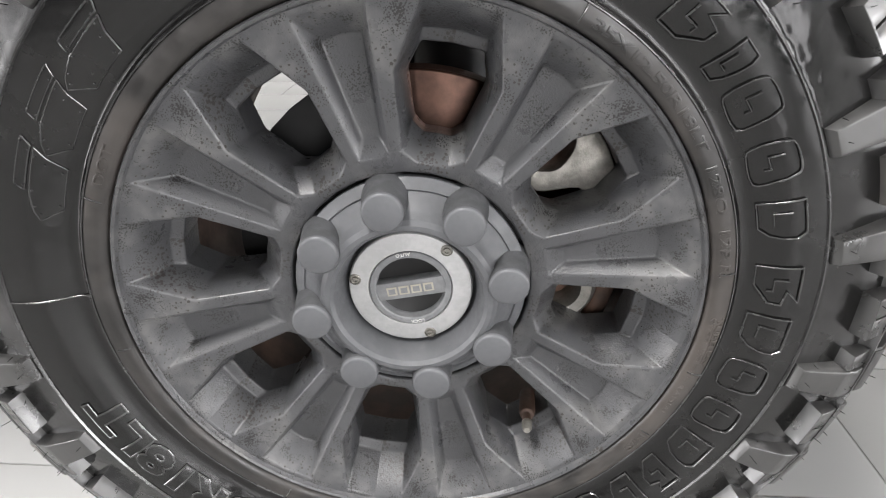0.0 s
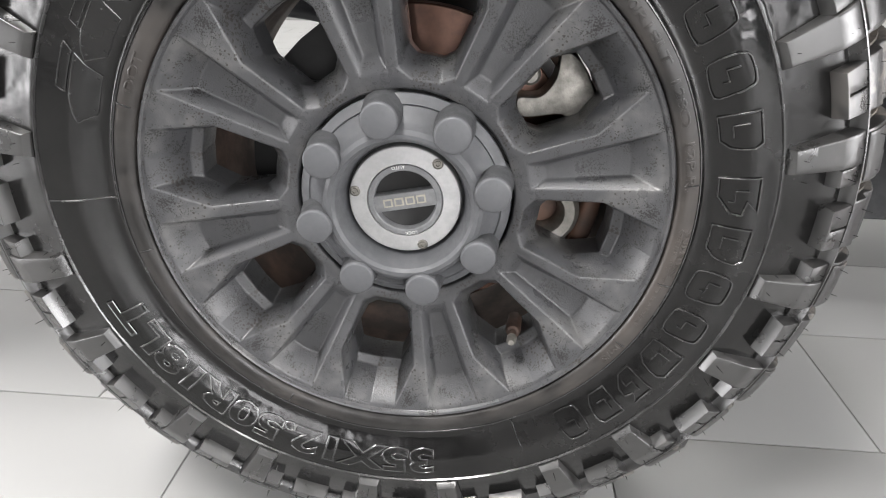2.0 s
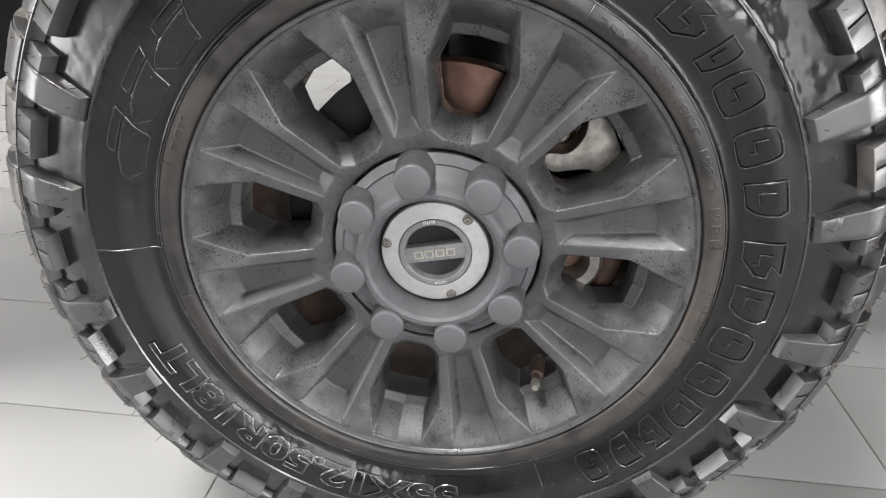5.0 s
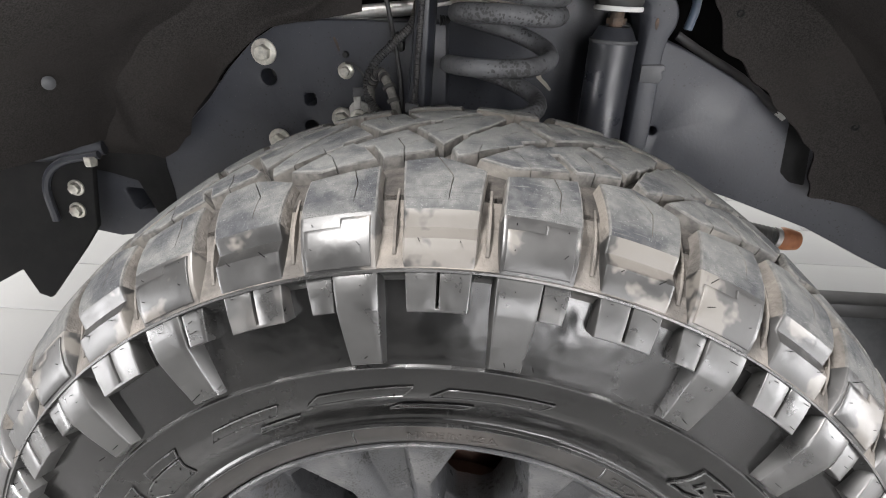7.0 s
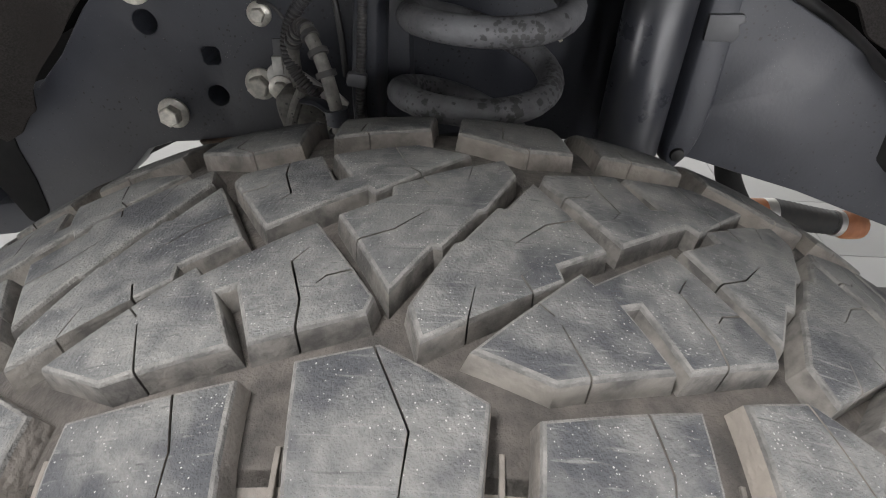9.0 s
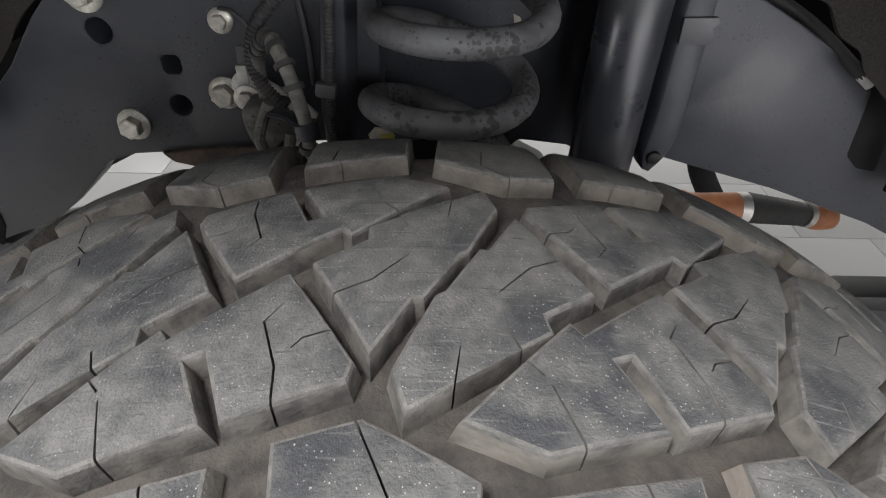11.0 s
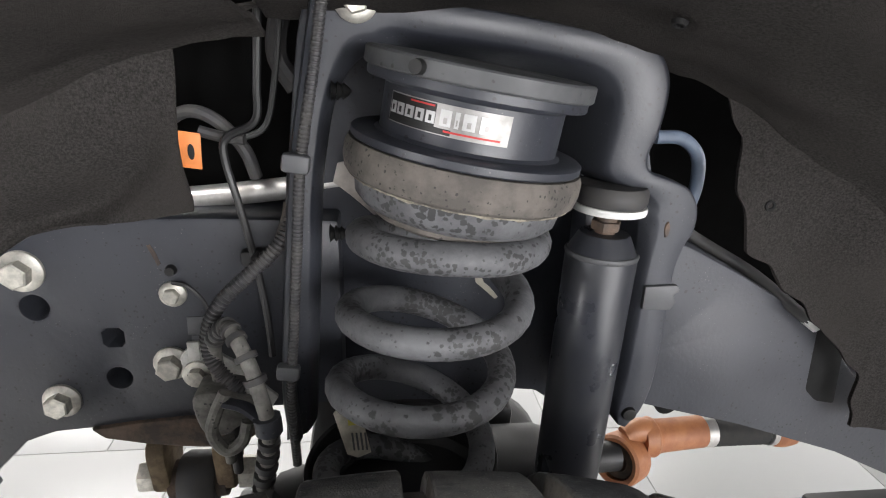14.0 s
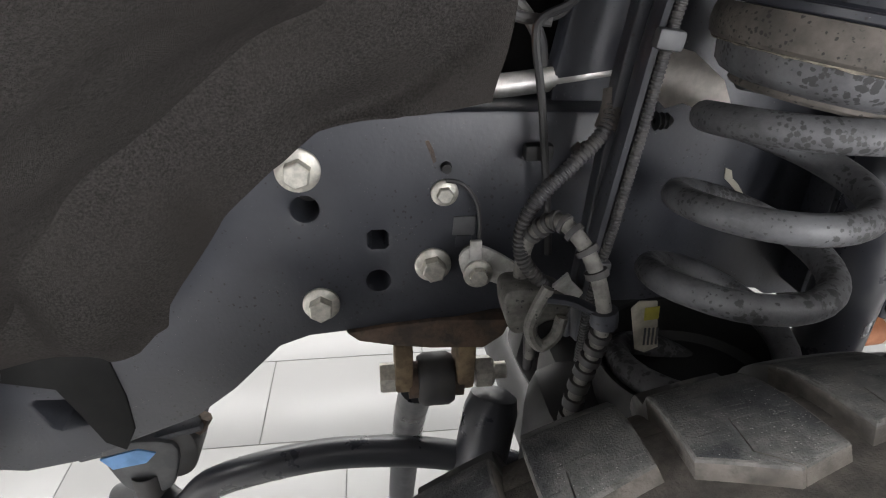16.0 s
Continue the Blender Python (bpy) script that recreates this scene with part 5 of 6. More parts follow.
tag = solo("spring_tag", side([(-0.104, 0.778), (-0.098, 0.785), (-0.083, 0.784), (-0.074, 0.738), (-0.085, 0.733), (-0.094, 0.737)], 0.868, 0.0015, 0.0003), M_PAPER, "torn cream paper tag on the spring", "tag")
part("tag_bar", side([(-0.093, 0.779), (-0.081, 0.780), (-0.080, 0.768), (-0.092, 0.767)], 0.8664, 0.0008), material("yellow_print", (0.5, 0.45, 0.08), 0.6), tag, "yellow print bar")
for k in range(4):
    part("tag_bar", side([(-0.090 + 0.0035 * k, 0.759), (-0.0885 + 0.0035 * k, 0.759), (-0.087 + 0.0035 * k, 0.742), (-0.0885 + 0.0035 * k, 0.742)], 0.8664, 0.0008), M_COVER, tag, "grey print bar")

# ---------------------------------------------------------------- shock absorber
SH = Matrix.Translation((0.104, 0.893, 0.60)) @ (Vector((0.119, 0.902, 0.944)) - Vector((0.104, 0.893, 0.60))).to_track_quat("Z", "Y").to_matrix().to_4x4()
shock = thing("shock_absorber", SH, "glossy black shock absorber with a pale top washer", "shock absorber")
part("body", lathe([(0, -0.02), (0.029, -0.02), (0.0295, 0.302), (0.0290, 0.3045), (0.0275, 0.3065), (0.0215, 0.3185), (0.020, 0.3205), (0, 0.3205)], 48), M_SHOCK, shock, local=True)
part("weld_bead", lathe([(0.0290, 0.3005), (0.0301, 0.3022), (0.0304, 0.3040), (0.0297, 0.3056), (0.0285, 0.3062)], 48), M_PLATE, shock, "worn grey weld bead", local=True)
part("rod", lathe([(0.0085, 0.318), (0.0085, 0.345)], 20), M_RUST, shock, "rust-stained piston rod", local=True)
part("rod_nut", lathe([(0.0125, 0.3235), (0.0125, 0.3305), (0, 0.3305)], 6), M_RUST, shock, local=True)
part("white_washer", lathe([(0.008, 0.3395), (0.0295, 0.3395), (0.0302, 0.341), (0.0302, 0.3435), (0.0295, 0.345), (0.008, 0.345)], 40), M_WHITE, shock, "pale plastic washer", local=True)
part("top_bushing", lathe([(0.008, 0.3452), (0.0275, 0.3452), (0.0295, 0.349), (0.0295, 0.357), (0.027, 0.361), (0, 0.361)], 40), M_HOSE, shock, "black rubber bushing", local=True)

# ---------------------------------------------------------------- spring tower
tower = thing("spring_tower", (0, 0.93, 0.9), "blue-black pressed-steel spring tower", "spring tower")
path2 = [(0.10, 0.930, 0.957), (0.145, 0.926, 0.954), (0.166, 0.926, 0.938), (0.170, 0.928, 0.912), (0.165, 0.932, 0.880), (0.162, 0.940, 0.82), (0.156, 0.950, 0.745)]
OUTER = [(-0.147, 0.735), (-0.139, 0.87), (-0.134, 0.95), (-0.129, 0.99), (-0.124, 1.03), (-0.117, 1.075), (-0.104, 1.100), (-0.07, 1.102), (-0.035, 1.092), (0.022, 1.084), (0.064, 1.078), (0.106, 1.072), (0.132, 1.065), (0.146, 1.052),
         (0.151, 1.032), (0.148, 1.004), (0.142, 0.985), (0.146, 0.972), (0.163, 0.966), (0.180, 0.958), (0.190, 0.942), (0.190, 0.923), (0.183, 0.908), (0.179, 0.887), (0.179, 0.855), (0.178, 0.786), (0.171, 0.752), (0.158, 0.733)]
INNER = [(-0.122, 0.745), (-0.114, 0.868), (-0.1085, 0.95), (-0.103, 0.99), (-0.095, 1.025), (-0.083, 1.045), (-0.07, 1.054), (-0.05, 1.055), (-0.03, 1.052), (0.015, 1.046), (0.045, 1.040), (0.060, 1.033), (0.068, 1.025), (0.073, 1.016),
         (0.076, 1.005), (0.077, 0.990), (0.079, 0.975), (0.085, 0.965), (0.100, 0.957), (0.122, 0.951), (0.137, 0.945), (0.147, 0.930), (0.148, 0.905), (0.147, 0.885), (0.146, 0.855), (0.144, 0.79), (0.142, 0.756), (0.148, 0.737)]


def rolled_flange():
    """A pressed flange: a crisp outer edge, a flat face, and a soft roll back into the hollow of the tower, deepest at the upper corner."""
    outer, inner = spline([(x, 0, z) for x, z in OUTER], 4), spline([(x, 0, z) for x, z in INNER], 4)
    bm = bmesh.new()
    rows = []
    for i, (a, c) in enumerate(zip(outer, inner)):
        k = i / 4
        bay_ = max(0.0, 1 - (abs(k - 13.5) / 7) ** 2)
        deep, face = 0.016 + 0.085 * bay_, 0.70 - 0.26 * bay_ ** 0.5
        ring_ = [(a, 0.014), (a, 0.0025), (a.lerp(c, 0.02), 0.0007), (a.lerp(c, 0.05), 0.0)]
        for q in range(11):
            v = q / 10
            ring_.append((a.lerp(c, face + (1 - face) * v), deep * v ** 1.6))
        ring_.append((c, 0.108 if k > 4 else deep + 0.012))
        rows.append([bm.verts.new((p.x, 0.892 + h, p.z)) for p, h in ring_])
    for p, q in zip(rows, rows[1:]):
        for i in range(len(p) - 1):
            bm.faces.new((p[i], p[i + 1], q[i + 1], q[i]))
    bmesh.ops.recalc_face_normals(bm, faces=bm.faces[:])
    if sum(f.normal.y for f in bm.faces) > 0:
        bmesh.ops.reverse_faces(bm, faces=bm.faces[:])
    return bm


part("tower_flange", rolled_flange(), M_FRAME, tower, angle=60)


def ribbon(points, y1, thick):
    """A wall from a line back to y1."""
    line = spline(points, 6)
    bm = bmesh.new()
    rows = []
    for i, q in enumerate(line):
        way = (line[min(i + 1, len(line) - 1)] - line[max(i - 1, 0)]).normalized()
        n = Vector((0, 1, 0)).cross(way).normalized() * thick / 2
        rows.append([bm.verts.new(v) for v in (q + n, Vector((q.x, y1, q.z)) + n, Vector((q.x, y1, q.z)) - n, q - n)])
    for a, b in zip(rows, rows[1:]):
        for i in range(4):
            bm.faces.new((a[i], a[(i + 1) % 4], b[(i + 1) % 4], b[i]))
    return bm


bolt((-0.079, 0.892, 1.089), 0.0150, 0.0095, 0.012, turn=15, owner=tower)
part("tower_wall", ribbon([(a[0] * 0.85 + c[0] * 0.15, 0.904, a[1] * 0.85 + c[1] * 0.15) for a, c in zip(OUTER, INNER)][5:20], 1.0, 0.006), M_FRAME, tower)
part("leg_wall", ribbon(path2, 1.0, 0.024), M_FRAME, tower)
part("leg_clip", side([(0.154, 0.876), (0.182, 0.877), (0.185, 0.871), (0.180, 0.868), (0.183, 0.861), (0.179, 0.854), (0.154, 0.855)], 0.8880, 0.005, 0.0012), M_COVER, tower, "bare grey steel clip")
part("clip_slot", side([(0.163, 0.870), (0.174, 0.870), (0.174, 0.867), (0.166, 0.867), (0.166, 0.865), (0.174, 0.865), (0.174, 0.862), (0.163, 0.862)], 0.8882, 0.0012), M_BLACK, tower)
part("leg_plug", lathe([(0, 0.004), (0.006, 0.003), (0.007, 0)], 16, Matrix.Translation((0.159, 0.892, 0.748)) @ Matrix.Rotation(radians(90), 4, "X")), M_BLACK, tower, "black plug")
part("stain", lathe([(0, 0.001), (0.003, 0.001), (0.0035, 0)], 10, Matrix.Translation((0.166, 0.892, 0.925)) @ Matrix.Rotation(radians(90), 4, "X") @ Matrix.Diagonal((0.7, 2, 1, 1))), M_RUST, tower, "rust fleck")

# ---------------------------------------------------------------- wiring and hoses on the tower's left leg
solo("loom_rail", tube([(-0.100, 0.878, 1.10), (-0.113, 0.876, 1.03), (-0.121, 0.876, 0.985), (-0.128, 0.878, 0.922), (-0.135, 0.882, 0.85), (-0.140, 0.886, 0.79), (-0.138, 0.892, 0.74)], 0.0115, 10, 6, flat=0.5), M_FRAME, "blue-black steel strip that carries the wiring loom", "bracket")
solo("wiring_loom", tube([(-0.094, 0.866, 1.12), (-0.1055, 0.864, 1.05), (-0.1175, 0.862, 0.985), (-0.124, 0.864, 0.92), (-0.131, 0.868, 0.85), (-0.137, 0.874, 0.79), (-0.137, 0.880, 0.72)], 0.0034, 10, 6, ribs=0.0007, pitch=0.0030), M_HOSE, "black corrugated wiring loom", "wiring loom")
for (x, y, z), w in (((-0.120, 0.860, 0.986), 0.019), ((-0.137, 0.872, 0.818), 0.018)):
    solo("loom_clip", block((w, 0.010, 0.013), 0.003, Matrix.Translation((x, y - 0.003, z)) @ Matrix.Rotation(radians(8), 4, "Y")), M_COVER, "grey metal clip round the wiring loom", "clip", "loom clips")
for x, z in ((-0.098, 1.03), (-0.103, 0.925), (-0.148, 0.905)):
    solo("push_rivet", lathe([(0.002, 0.0), (0.007, 0.001), (0.004, 0.004), (0.0065, 0.005), (0.004, 0.008), (0.006, 0.009), (0.003, 0.013), (0.0, 0.015)], 12, Matrix.Translation((x, 0.89, z)) @ Matrix.Rotation(radians(90 if x > -0.14 else -90), 4, "Y")), M_BLACK, "black ribbed push rivet in the tower", "rivet", "push rivets")
solo("brake_line", tube([(-0.15, 0.93, 1.09), (-0.155, 0.93, 1.03), (-0.158, 0.928, 1.003), (-0.180, 0.93, 0.990), (-0.184, 0.93, 0.975), (-0.176, 0.93, 0.934), (-0.168, 0.932, 0.885), (-0.162, 0.93, 0.84), (-0.159, 0.925, 0.80)], 0.0032, 8), M_PLASTIC, "thin black steel brake line", "brake line")
solo("brake_line", tube([(-0.138, 0.96, 1.09), (-0.146, 0.955, 1.03), (-0.155, 0.95, 0.995), (-0.178, 0.945, 0.985)], 0.0026, 8), M_PLASTIC, "thin black brake line behind the tower", "brake line")
solo("line_clip", block((0.024, 0.012, 0.014), 0.003, Matrix.Translation((-0.170, 0.945, 0.885))), M_PLASTIC, "black plastic clip on the chassis frame", "clip")
solo("corrugated_hose", tube([(-0.128, 0.905, 0.950), (-0.138, 0.892, 0.920), (-0.160, 0.884, 0.898), (-0.185, 0.880, 0.874), (-0.1965, 0.878, 0.850), (-0.195, 0.876, 0.825), (-0.178, 0.872, 0.803), (-0.165, 0.87, 0.79)], 0.0049, 12, 6, ribs=0.0011, pitch=0.0036), M_HOSE, "grey-black corrugated sensor hose", "hose")
solo("hose_end", tube([(-0.136, 0.895, 0.918), (-0.131, 0.90, 0.932), (-0.129, 0.905, 0.944)], 0.0088, 12), M_TAN, "dusty hose end fitting", "fitting")
brake_hose = thing("brake_hose", (-0.15, 0.825, 0.8), "rubber brake hose with grey protective sleeves", "brake hose")
hp = [(-0.192, 0.885, 0.785), (-0.194, 0.882, 0.815), (-0.192, 0.875, 0.842), (-0.184, 0.866, 0.857), (-0.176, 0.858, 0.864), (-0.166, 0.845, 0.858), (-0.157, 0.835, 0.843), (-0.150, 0.828, 0.822), (-0.146, 0.825, 0.799), (-0.149, 0.827, 0.772), (-0.155, 0.829, 0.742), (-0.160, 0.830, 0.70)]
part("hose", tube(hp, 0.0056, 12), M_SLEEVE, brake_hose)
hl = spline(hp, 10)


def collar(i, j, r, mat, name="ring"):
    part(name, tube([hl[k] for k in range(i, j + 1)], r, 12, 0), mat, brake_hose)


for i in (22, 27, 32, 37, 42, 47):
    collar(i, i + 2, 0.0077, M_HOSE)
for i in range(88, 110, 4):
    collar(i, i + 2, 0.0084, M_HOSE)
collar(55, 57, 0.0084, M_HOSE), collar(63, 65, 0.0084, M_HOSE), collar(76, 81, 0.0100, M_FRAME, "bracket_collar"), collar(84, 86, 0.0082, M_HOSE)
part("hose_arm", tube([(-0.180, 0.848, 0.806), (-0.164, 0.838, 0.808), (-0.147, 0.824, 0.804)], 0.006, 8, flat=0.5), M_FRAME, brake_hose, "blue-grey hose arm")
bracket = thing("hose_bracket", (-0.2, 0.9, 0.78), "bare steel hose bracket bolted to the chassis frame", "bracket")
part("bracket_plate", side(smooth_loop([(-0.236, 0.802), (-0.224, 0.812), (-0.206, 0.806), (-0.178, 0.785), (-0.168, 0.762), (-0.175, 0.738), (-0.192, 0.742), (-0.196, 0.768), (-0.212, 0.778), (-0.230, 0.782)], 4), 0.922, 0.005, 0.001), M_STEEL, bracket)
part("spacer", lathe([(0.008, 0), (0.008, 0.034)], 16, Matrix.Translation((-0.221, PLATE, 0.7895)) @ Matrix.Rotation(radians(90), 4, "X")), M_RUST, bracket)
mb = Matrix.Translation((-0.221, 0.917, 0.7895)) @ Matrix.Rotation(radians(90), 4, "X")
part("bracket_bolt", joined(lathe([(0.0125, 0), (0.0125, 0.003), (0.008, 0.004)], 24, mb), lathe([(0.0078, 0.003), (0.0078, 0.010), (0.0, 0.011)], 6, mb)), M_ZINC, bracket, "rust-tinted bolt")
part("bracket_tab", block((0.010, 0.004, 0.018), 0.001, Matrix.Translation((-0.223, 0.92, 0.810))), M_STEEL, bracket)
part("valve_block", slab(smooth_loop([(-0.026, 0.016), (-0.010, 0.021), (0.012, 0.017), (0.026, 0.008), (0.024, -0.006), (0.008, -0.010), (-0.004, -0.018), (-0.020, -0.016)], 4), 0.030, 0.005, Matrix.Translation((-0.184, 0.862, 0.784)) @ SIDE, 3), M_SLEEVE, bracket, "dusty grey cast block")
part("torn_tab", side([(-0.172, 0.802), (-0.160, 0.814), (-0.156, 0.806), (-0.146, 0.796), (-0.152, 0.786), (-0.166, 0.784), (-0.176, 0.790)], 0.868, 0.004, 0.0008), M_STEEL, bracket, "bent bare steel tab")
part("spigot_pin", lathe([(0, -0.024), (0.0042, -0.023), (0.0050, 0.0), (0, 0.0)], 12, Matrix.Translation((-0.186, 0.862, 0.764))), M_SLEEVE, bracket)
part("spigot", lathe([(0, -0.03), (0.004, -0.03), (0.0055, 0.0), (0.0055, 0.02)], 12, Matrix.Translation((-0.184, 0.872, 0.752))), M_HOSE, bracket)
part("cable_loop", tube([(-0.181, 0.850, 0.814), (-0.189, 0.848, 0.797), (-0.193, 0.847, 0.780), (-0.184, 0.847, 0.764), (-0.172, 0.849, 0.770), (-0.167, 0.852, 0.786)], 0.0050, 10), M_SLEEVE, bracket, "dusty grey rubber loop")
solo("axle_canister", lathe([(0, -0.07), (0.025, -0.07), (0.029, -0.06), (0.029, 0.02), (0.025, 0.035), (0.016, 0.040), (0, 0.040)], 40, Matrix.Translation((-0.195, 0.955, 0.575)) @ Matrix.Rotation(radians(14), 4, "Y") @ Matrix.Rotation(radians(-20), 4, "X")), M_SHOCK, "glossy black metal canister by the axle", "canister")

# ---------------------------------------------------------------- sway bar, its bracket, drive shaft, step
solo("sway_bar", tube([(-0.62, 1.02, 0.44), (-0.575, 1.0, 0.47), (-0.53, 0.965, 0.478), (-0.490, 0.955, 0.522), (-0.430, 0.95, 0.547), (-0.355, 0.95, 0.558), (-0.27, 0.95, 0.55), (-0.20, 0.95, 0.53), (-0.12, 0.95, 0.50)], 0.0165, 20), M_SHOCK, "glossy black sway bar", "sway bar")
sb = thing("sway_bar_mount", (-0.555, 0.985, 0.57), "steel sway bar mount with blue tape", "mount")
part("mount_plate", block((0.135, 0.07, 0.008), 0.002, Matrix.Translation((-0.545, 0.985, 0.592)) @ Matrix.Rotation(radians(-14), 4, "Y")), M_FRAME, sb)
part("mount_clamp", slab(smooth_loop([(-0.035, 0.03), (-0.03, -0.02), (-0.015, -0.04), (0.015, -0.04), (0.03, -0.02), (0.035, 0.03)], 4), 0.045, 0.004, Matrix.Translation((-0.545, 0.945, 0.565)) @ SIDE), M_COVER, sb, "grey cast clamp")
part("tape", side([(-0.585, 0.582), (-0.545, 0.592), (-0.528, 0.585), (-0.54, 0.572), (-0.575, 0.566)], 0.943, 0.003, 0.0005), M_BLUE, sb, "blue tape")
part("rubber_stop", side(smooth_loop([(-0.522, 0.595), (-0.495, 0.605), (-0.488, 0.575), (-0.50, 0.545), (-0.525, 0.54), (-0.53, 0.57)], 4), 0.95, 0.05, 0.004), M_HOSE, sb)
part("stub", lathe([(0.017, 0), (0.017, -0.12), (0, -0.12)], 20, Matrix.Translation((-0.548, 0.955, 0.55))), M_HOSE, sb)
part("stud", lathe([(0.0, -0.012), (0.007, -0.012), (0.007, 0.01), (0, 0.01)], 6, Matrix.Translation((-0.482, 0.965, 0.603)) @ Matrix.Rotation(radians(30), 4, "Y")), M_RUST, sb)
sb.matrix_basis = Matrix.Translation((-0.017, 0.030, -0.031)) @ sb.matrix_basis
ds = thing("tie_shaft", (0.30, 1.05, 0.58), "orange-brown painted shaft with a black ribbed boot", "shaft")
a0, a1 = Vector((0.234, 1.060, 0.580)), Vector((0.362, 1.074, 0.577))
sd = (a1 - a0).normalized()
part("shaft_tube", tube([a0 + sd * 0.035, a0 + sd * 0.05, a0 + sd * 0.062, a1], lambda t: 0.0225 + 0.0045 * max(0, 1 - abs(t - 0.35) / 0.35) - 0.0015 * t, 28, 4), M_ORANGE, ds)
CAP = Matrix.Translation((0.240, 1.052, 0.556)) @ Vector((-0.80, -0.56, 0.20)).to_track_quat("Z", "Y").to_matrix().to_4x4()
part("yoke", lathe([(0.0245, 0.010), (0.0300, 0.012), (0.0335, 0.009), (0.0345, 0.002), (0.0335, -0.020), (0.026, -0.030), (0.0245, -0.030), (0.0245, 0.010)], 40, CAP), M_ORANGE, ds, "orange-brown painted yoke eye")
for off in (Vector((0, 0, 0.024)), Vector((0, 0.01, -0.022))):
    part("yoke_ear", tube([Vector((0.246, 1.060, 0.562)) + off, Vector((0.264, 1.064, 0.572)) + off * 0.8, a0 + sd * 0.052 + off * 0.25], lambda t: 0.0125 + 0.006 * t, 16), M_ORANGE, ds, "orange-brown painted yoke ear")
part("bearing_cap", lathe([(0, 0.004), (0.0120, 0.004), (0.0140, 0.006), (0.0225, 0.006), (0.0243, 0.003), (0.0243, -0.02), (0, -0.02)], 32, CAP), M_RUST, ds, "rusty steel bearing cap")
part("joint_cross", tube([(0.150, 1.050, 0.565), (0.196, 1.052, 0.562), (0.236, 1.056, 0.560)], 0.020, 18, 0), M_PLASTIC, ds, "black greasy joint cross")
part("clamp_ring", tube([a1 - sd * 0.004, a1 + sd * 0.010], 0.0213, 24, 0), M_ALU, ds, "bright clamp ring")
b0 = a1 + sd * 0.010
bd = Vector((0.480, 1.090, 0.556)) - b0
boot = [b0 + bd * (0.86 * k / 22) for k in range(23)]
bd.normalize()
part("boot", tube(boot, lambda t: 0.0150 - 0.003 * t + (0.0066 - 0.002 * t if round(t * 22) % 2 else 0), 24, 0), material("dusty_boot_rubber", (0.045, 0.045, 0.046), 0.55, (0.065, 0.063, 0.06), 60, rough2=0.75), ds, "black ribbed rubber boot", angle=20)
part("clamp_ring", tube([boot[-1], boot[-1] + bd * 0.009], 0.0180, 24, 0), M_ALU, ds, "bright clamp ring")
part("far_yoke", tube([boot[-1] + bd * 0.009, boot[-1] + bd * 0.02, boot[-1] + bd * 0.045], lambda t: 0.016 + 0.004 * math.sin(3 * t), 16), M_ORANGE, ds)
# dark tube set along the camera's line of sight, depth chosen
solo("bump_stop", tube([(0.395, 1.30, 0.545), (0.405, 1.30, 0.512), (0.424, 1.30, 0.478), (0.440, 1.30, 0.455)], 0.021, 16), M_MATT, "short black tube placed to fit the camera's view", "bump stop")
st = thing("side_step", (1.0, 1.0, 0.45), "dark bar with a black top edge and a sloping face", "side step")
part("step_edge", block((1.3, 0.05, 0.028), 0.006, Matrix.Translation((1.17, 1.035, 0.462))), M_PLASTIC, st, "black rubber edge")
for x in (0.75, 1.5):
    part("step_arm", block((0.06, 0.04, 0.14), 0.006, Matrix.Translation((x, 1.03, 0.52))), M_PLASTIC, st)
part("step_face", block((1.3, 0.015, 0.24), 0.005, Matrix.Translation((1.17, 0.985, 0.335)) @ Matrix.Rotation(radians(-28), 4, "X")), M_COVER, st, "sloping blue-grey face")

# ---------------------------------------------------------------- wheel-arch liners
AXC = Vector((-0.05, 0, 0.43))


def sheet(rows, thick=0.004):
    """A bent felt sheet through rows of places."""
    bm = bmesh.new()
    grid = [[bm.verts.new(q) for q in row] for row in rows]
    for a, b in zip(grid, grid[1:]):
        for p, q, r, s in zip(a, a[1:], b[1:], b):
            bm.faces.new((p, q, r, s))
    bmesh.ops.remove_doubles(bm, verts=bm.verts[:], dist=1e-5)
    bmesh.ops.recalc_face_normals(bm, faces=bm.faces[:])
    bmesh.ops.solidify(bm, geom=bm.faces[:], thickness=thick)
    return bm


def crumple(x, y, z):
    """The felt's uneven hang."""
    return 0.009 * noise.noise((x * 9, y * 9, z * 9)) + 0.004 * noise.noise((x * 24, y * 24 + 5, z * 24)) + 0.0012 * noise.noise((x * 70, y * 70, z * 70 + 3))


def wall_sheet(edge, y, bulge, start, stop, outer, ragged=0.0, steps=180, tuck=0.0):
    """The wall of a liner: from its cut edge out to the fold."""
    eph, er = [e[0] for e in edge], [e[1] for e in edge]
    rows = []
    for i in range(steps + 1):
        ph = start + (stop - start) * i / steps
        lo = float(np.interp(ph, eph, er)) + ragged * noise.noise((ph * 0.35, 0, 3))
        row = []
        for k in range(31):
            r, a = lo + (max(outer, lo + 0.002) - lo) * k / 30, radians(ph)
            x, z = AXC.x + r * math.cos(a), AXC.z + r * math.sin(a)
            row.append((x, y + bulge(x, y, z) + crumple(x, y, z) + tuck * math.exp(-((r - lo) / 0.035) ** 2) - 0.012 * max(0, (r - 0.6) / 0.05) ** 2, z))
        rows.append(row)
    return sheet(rows)


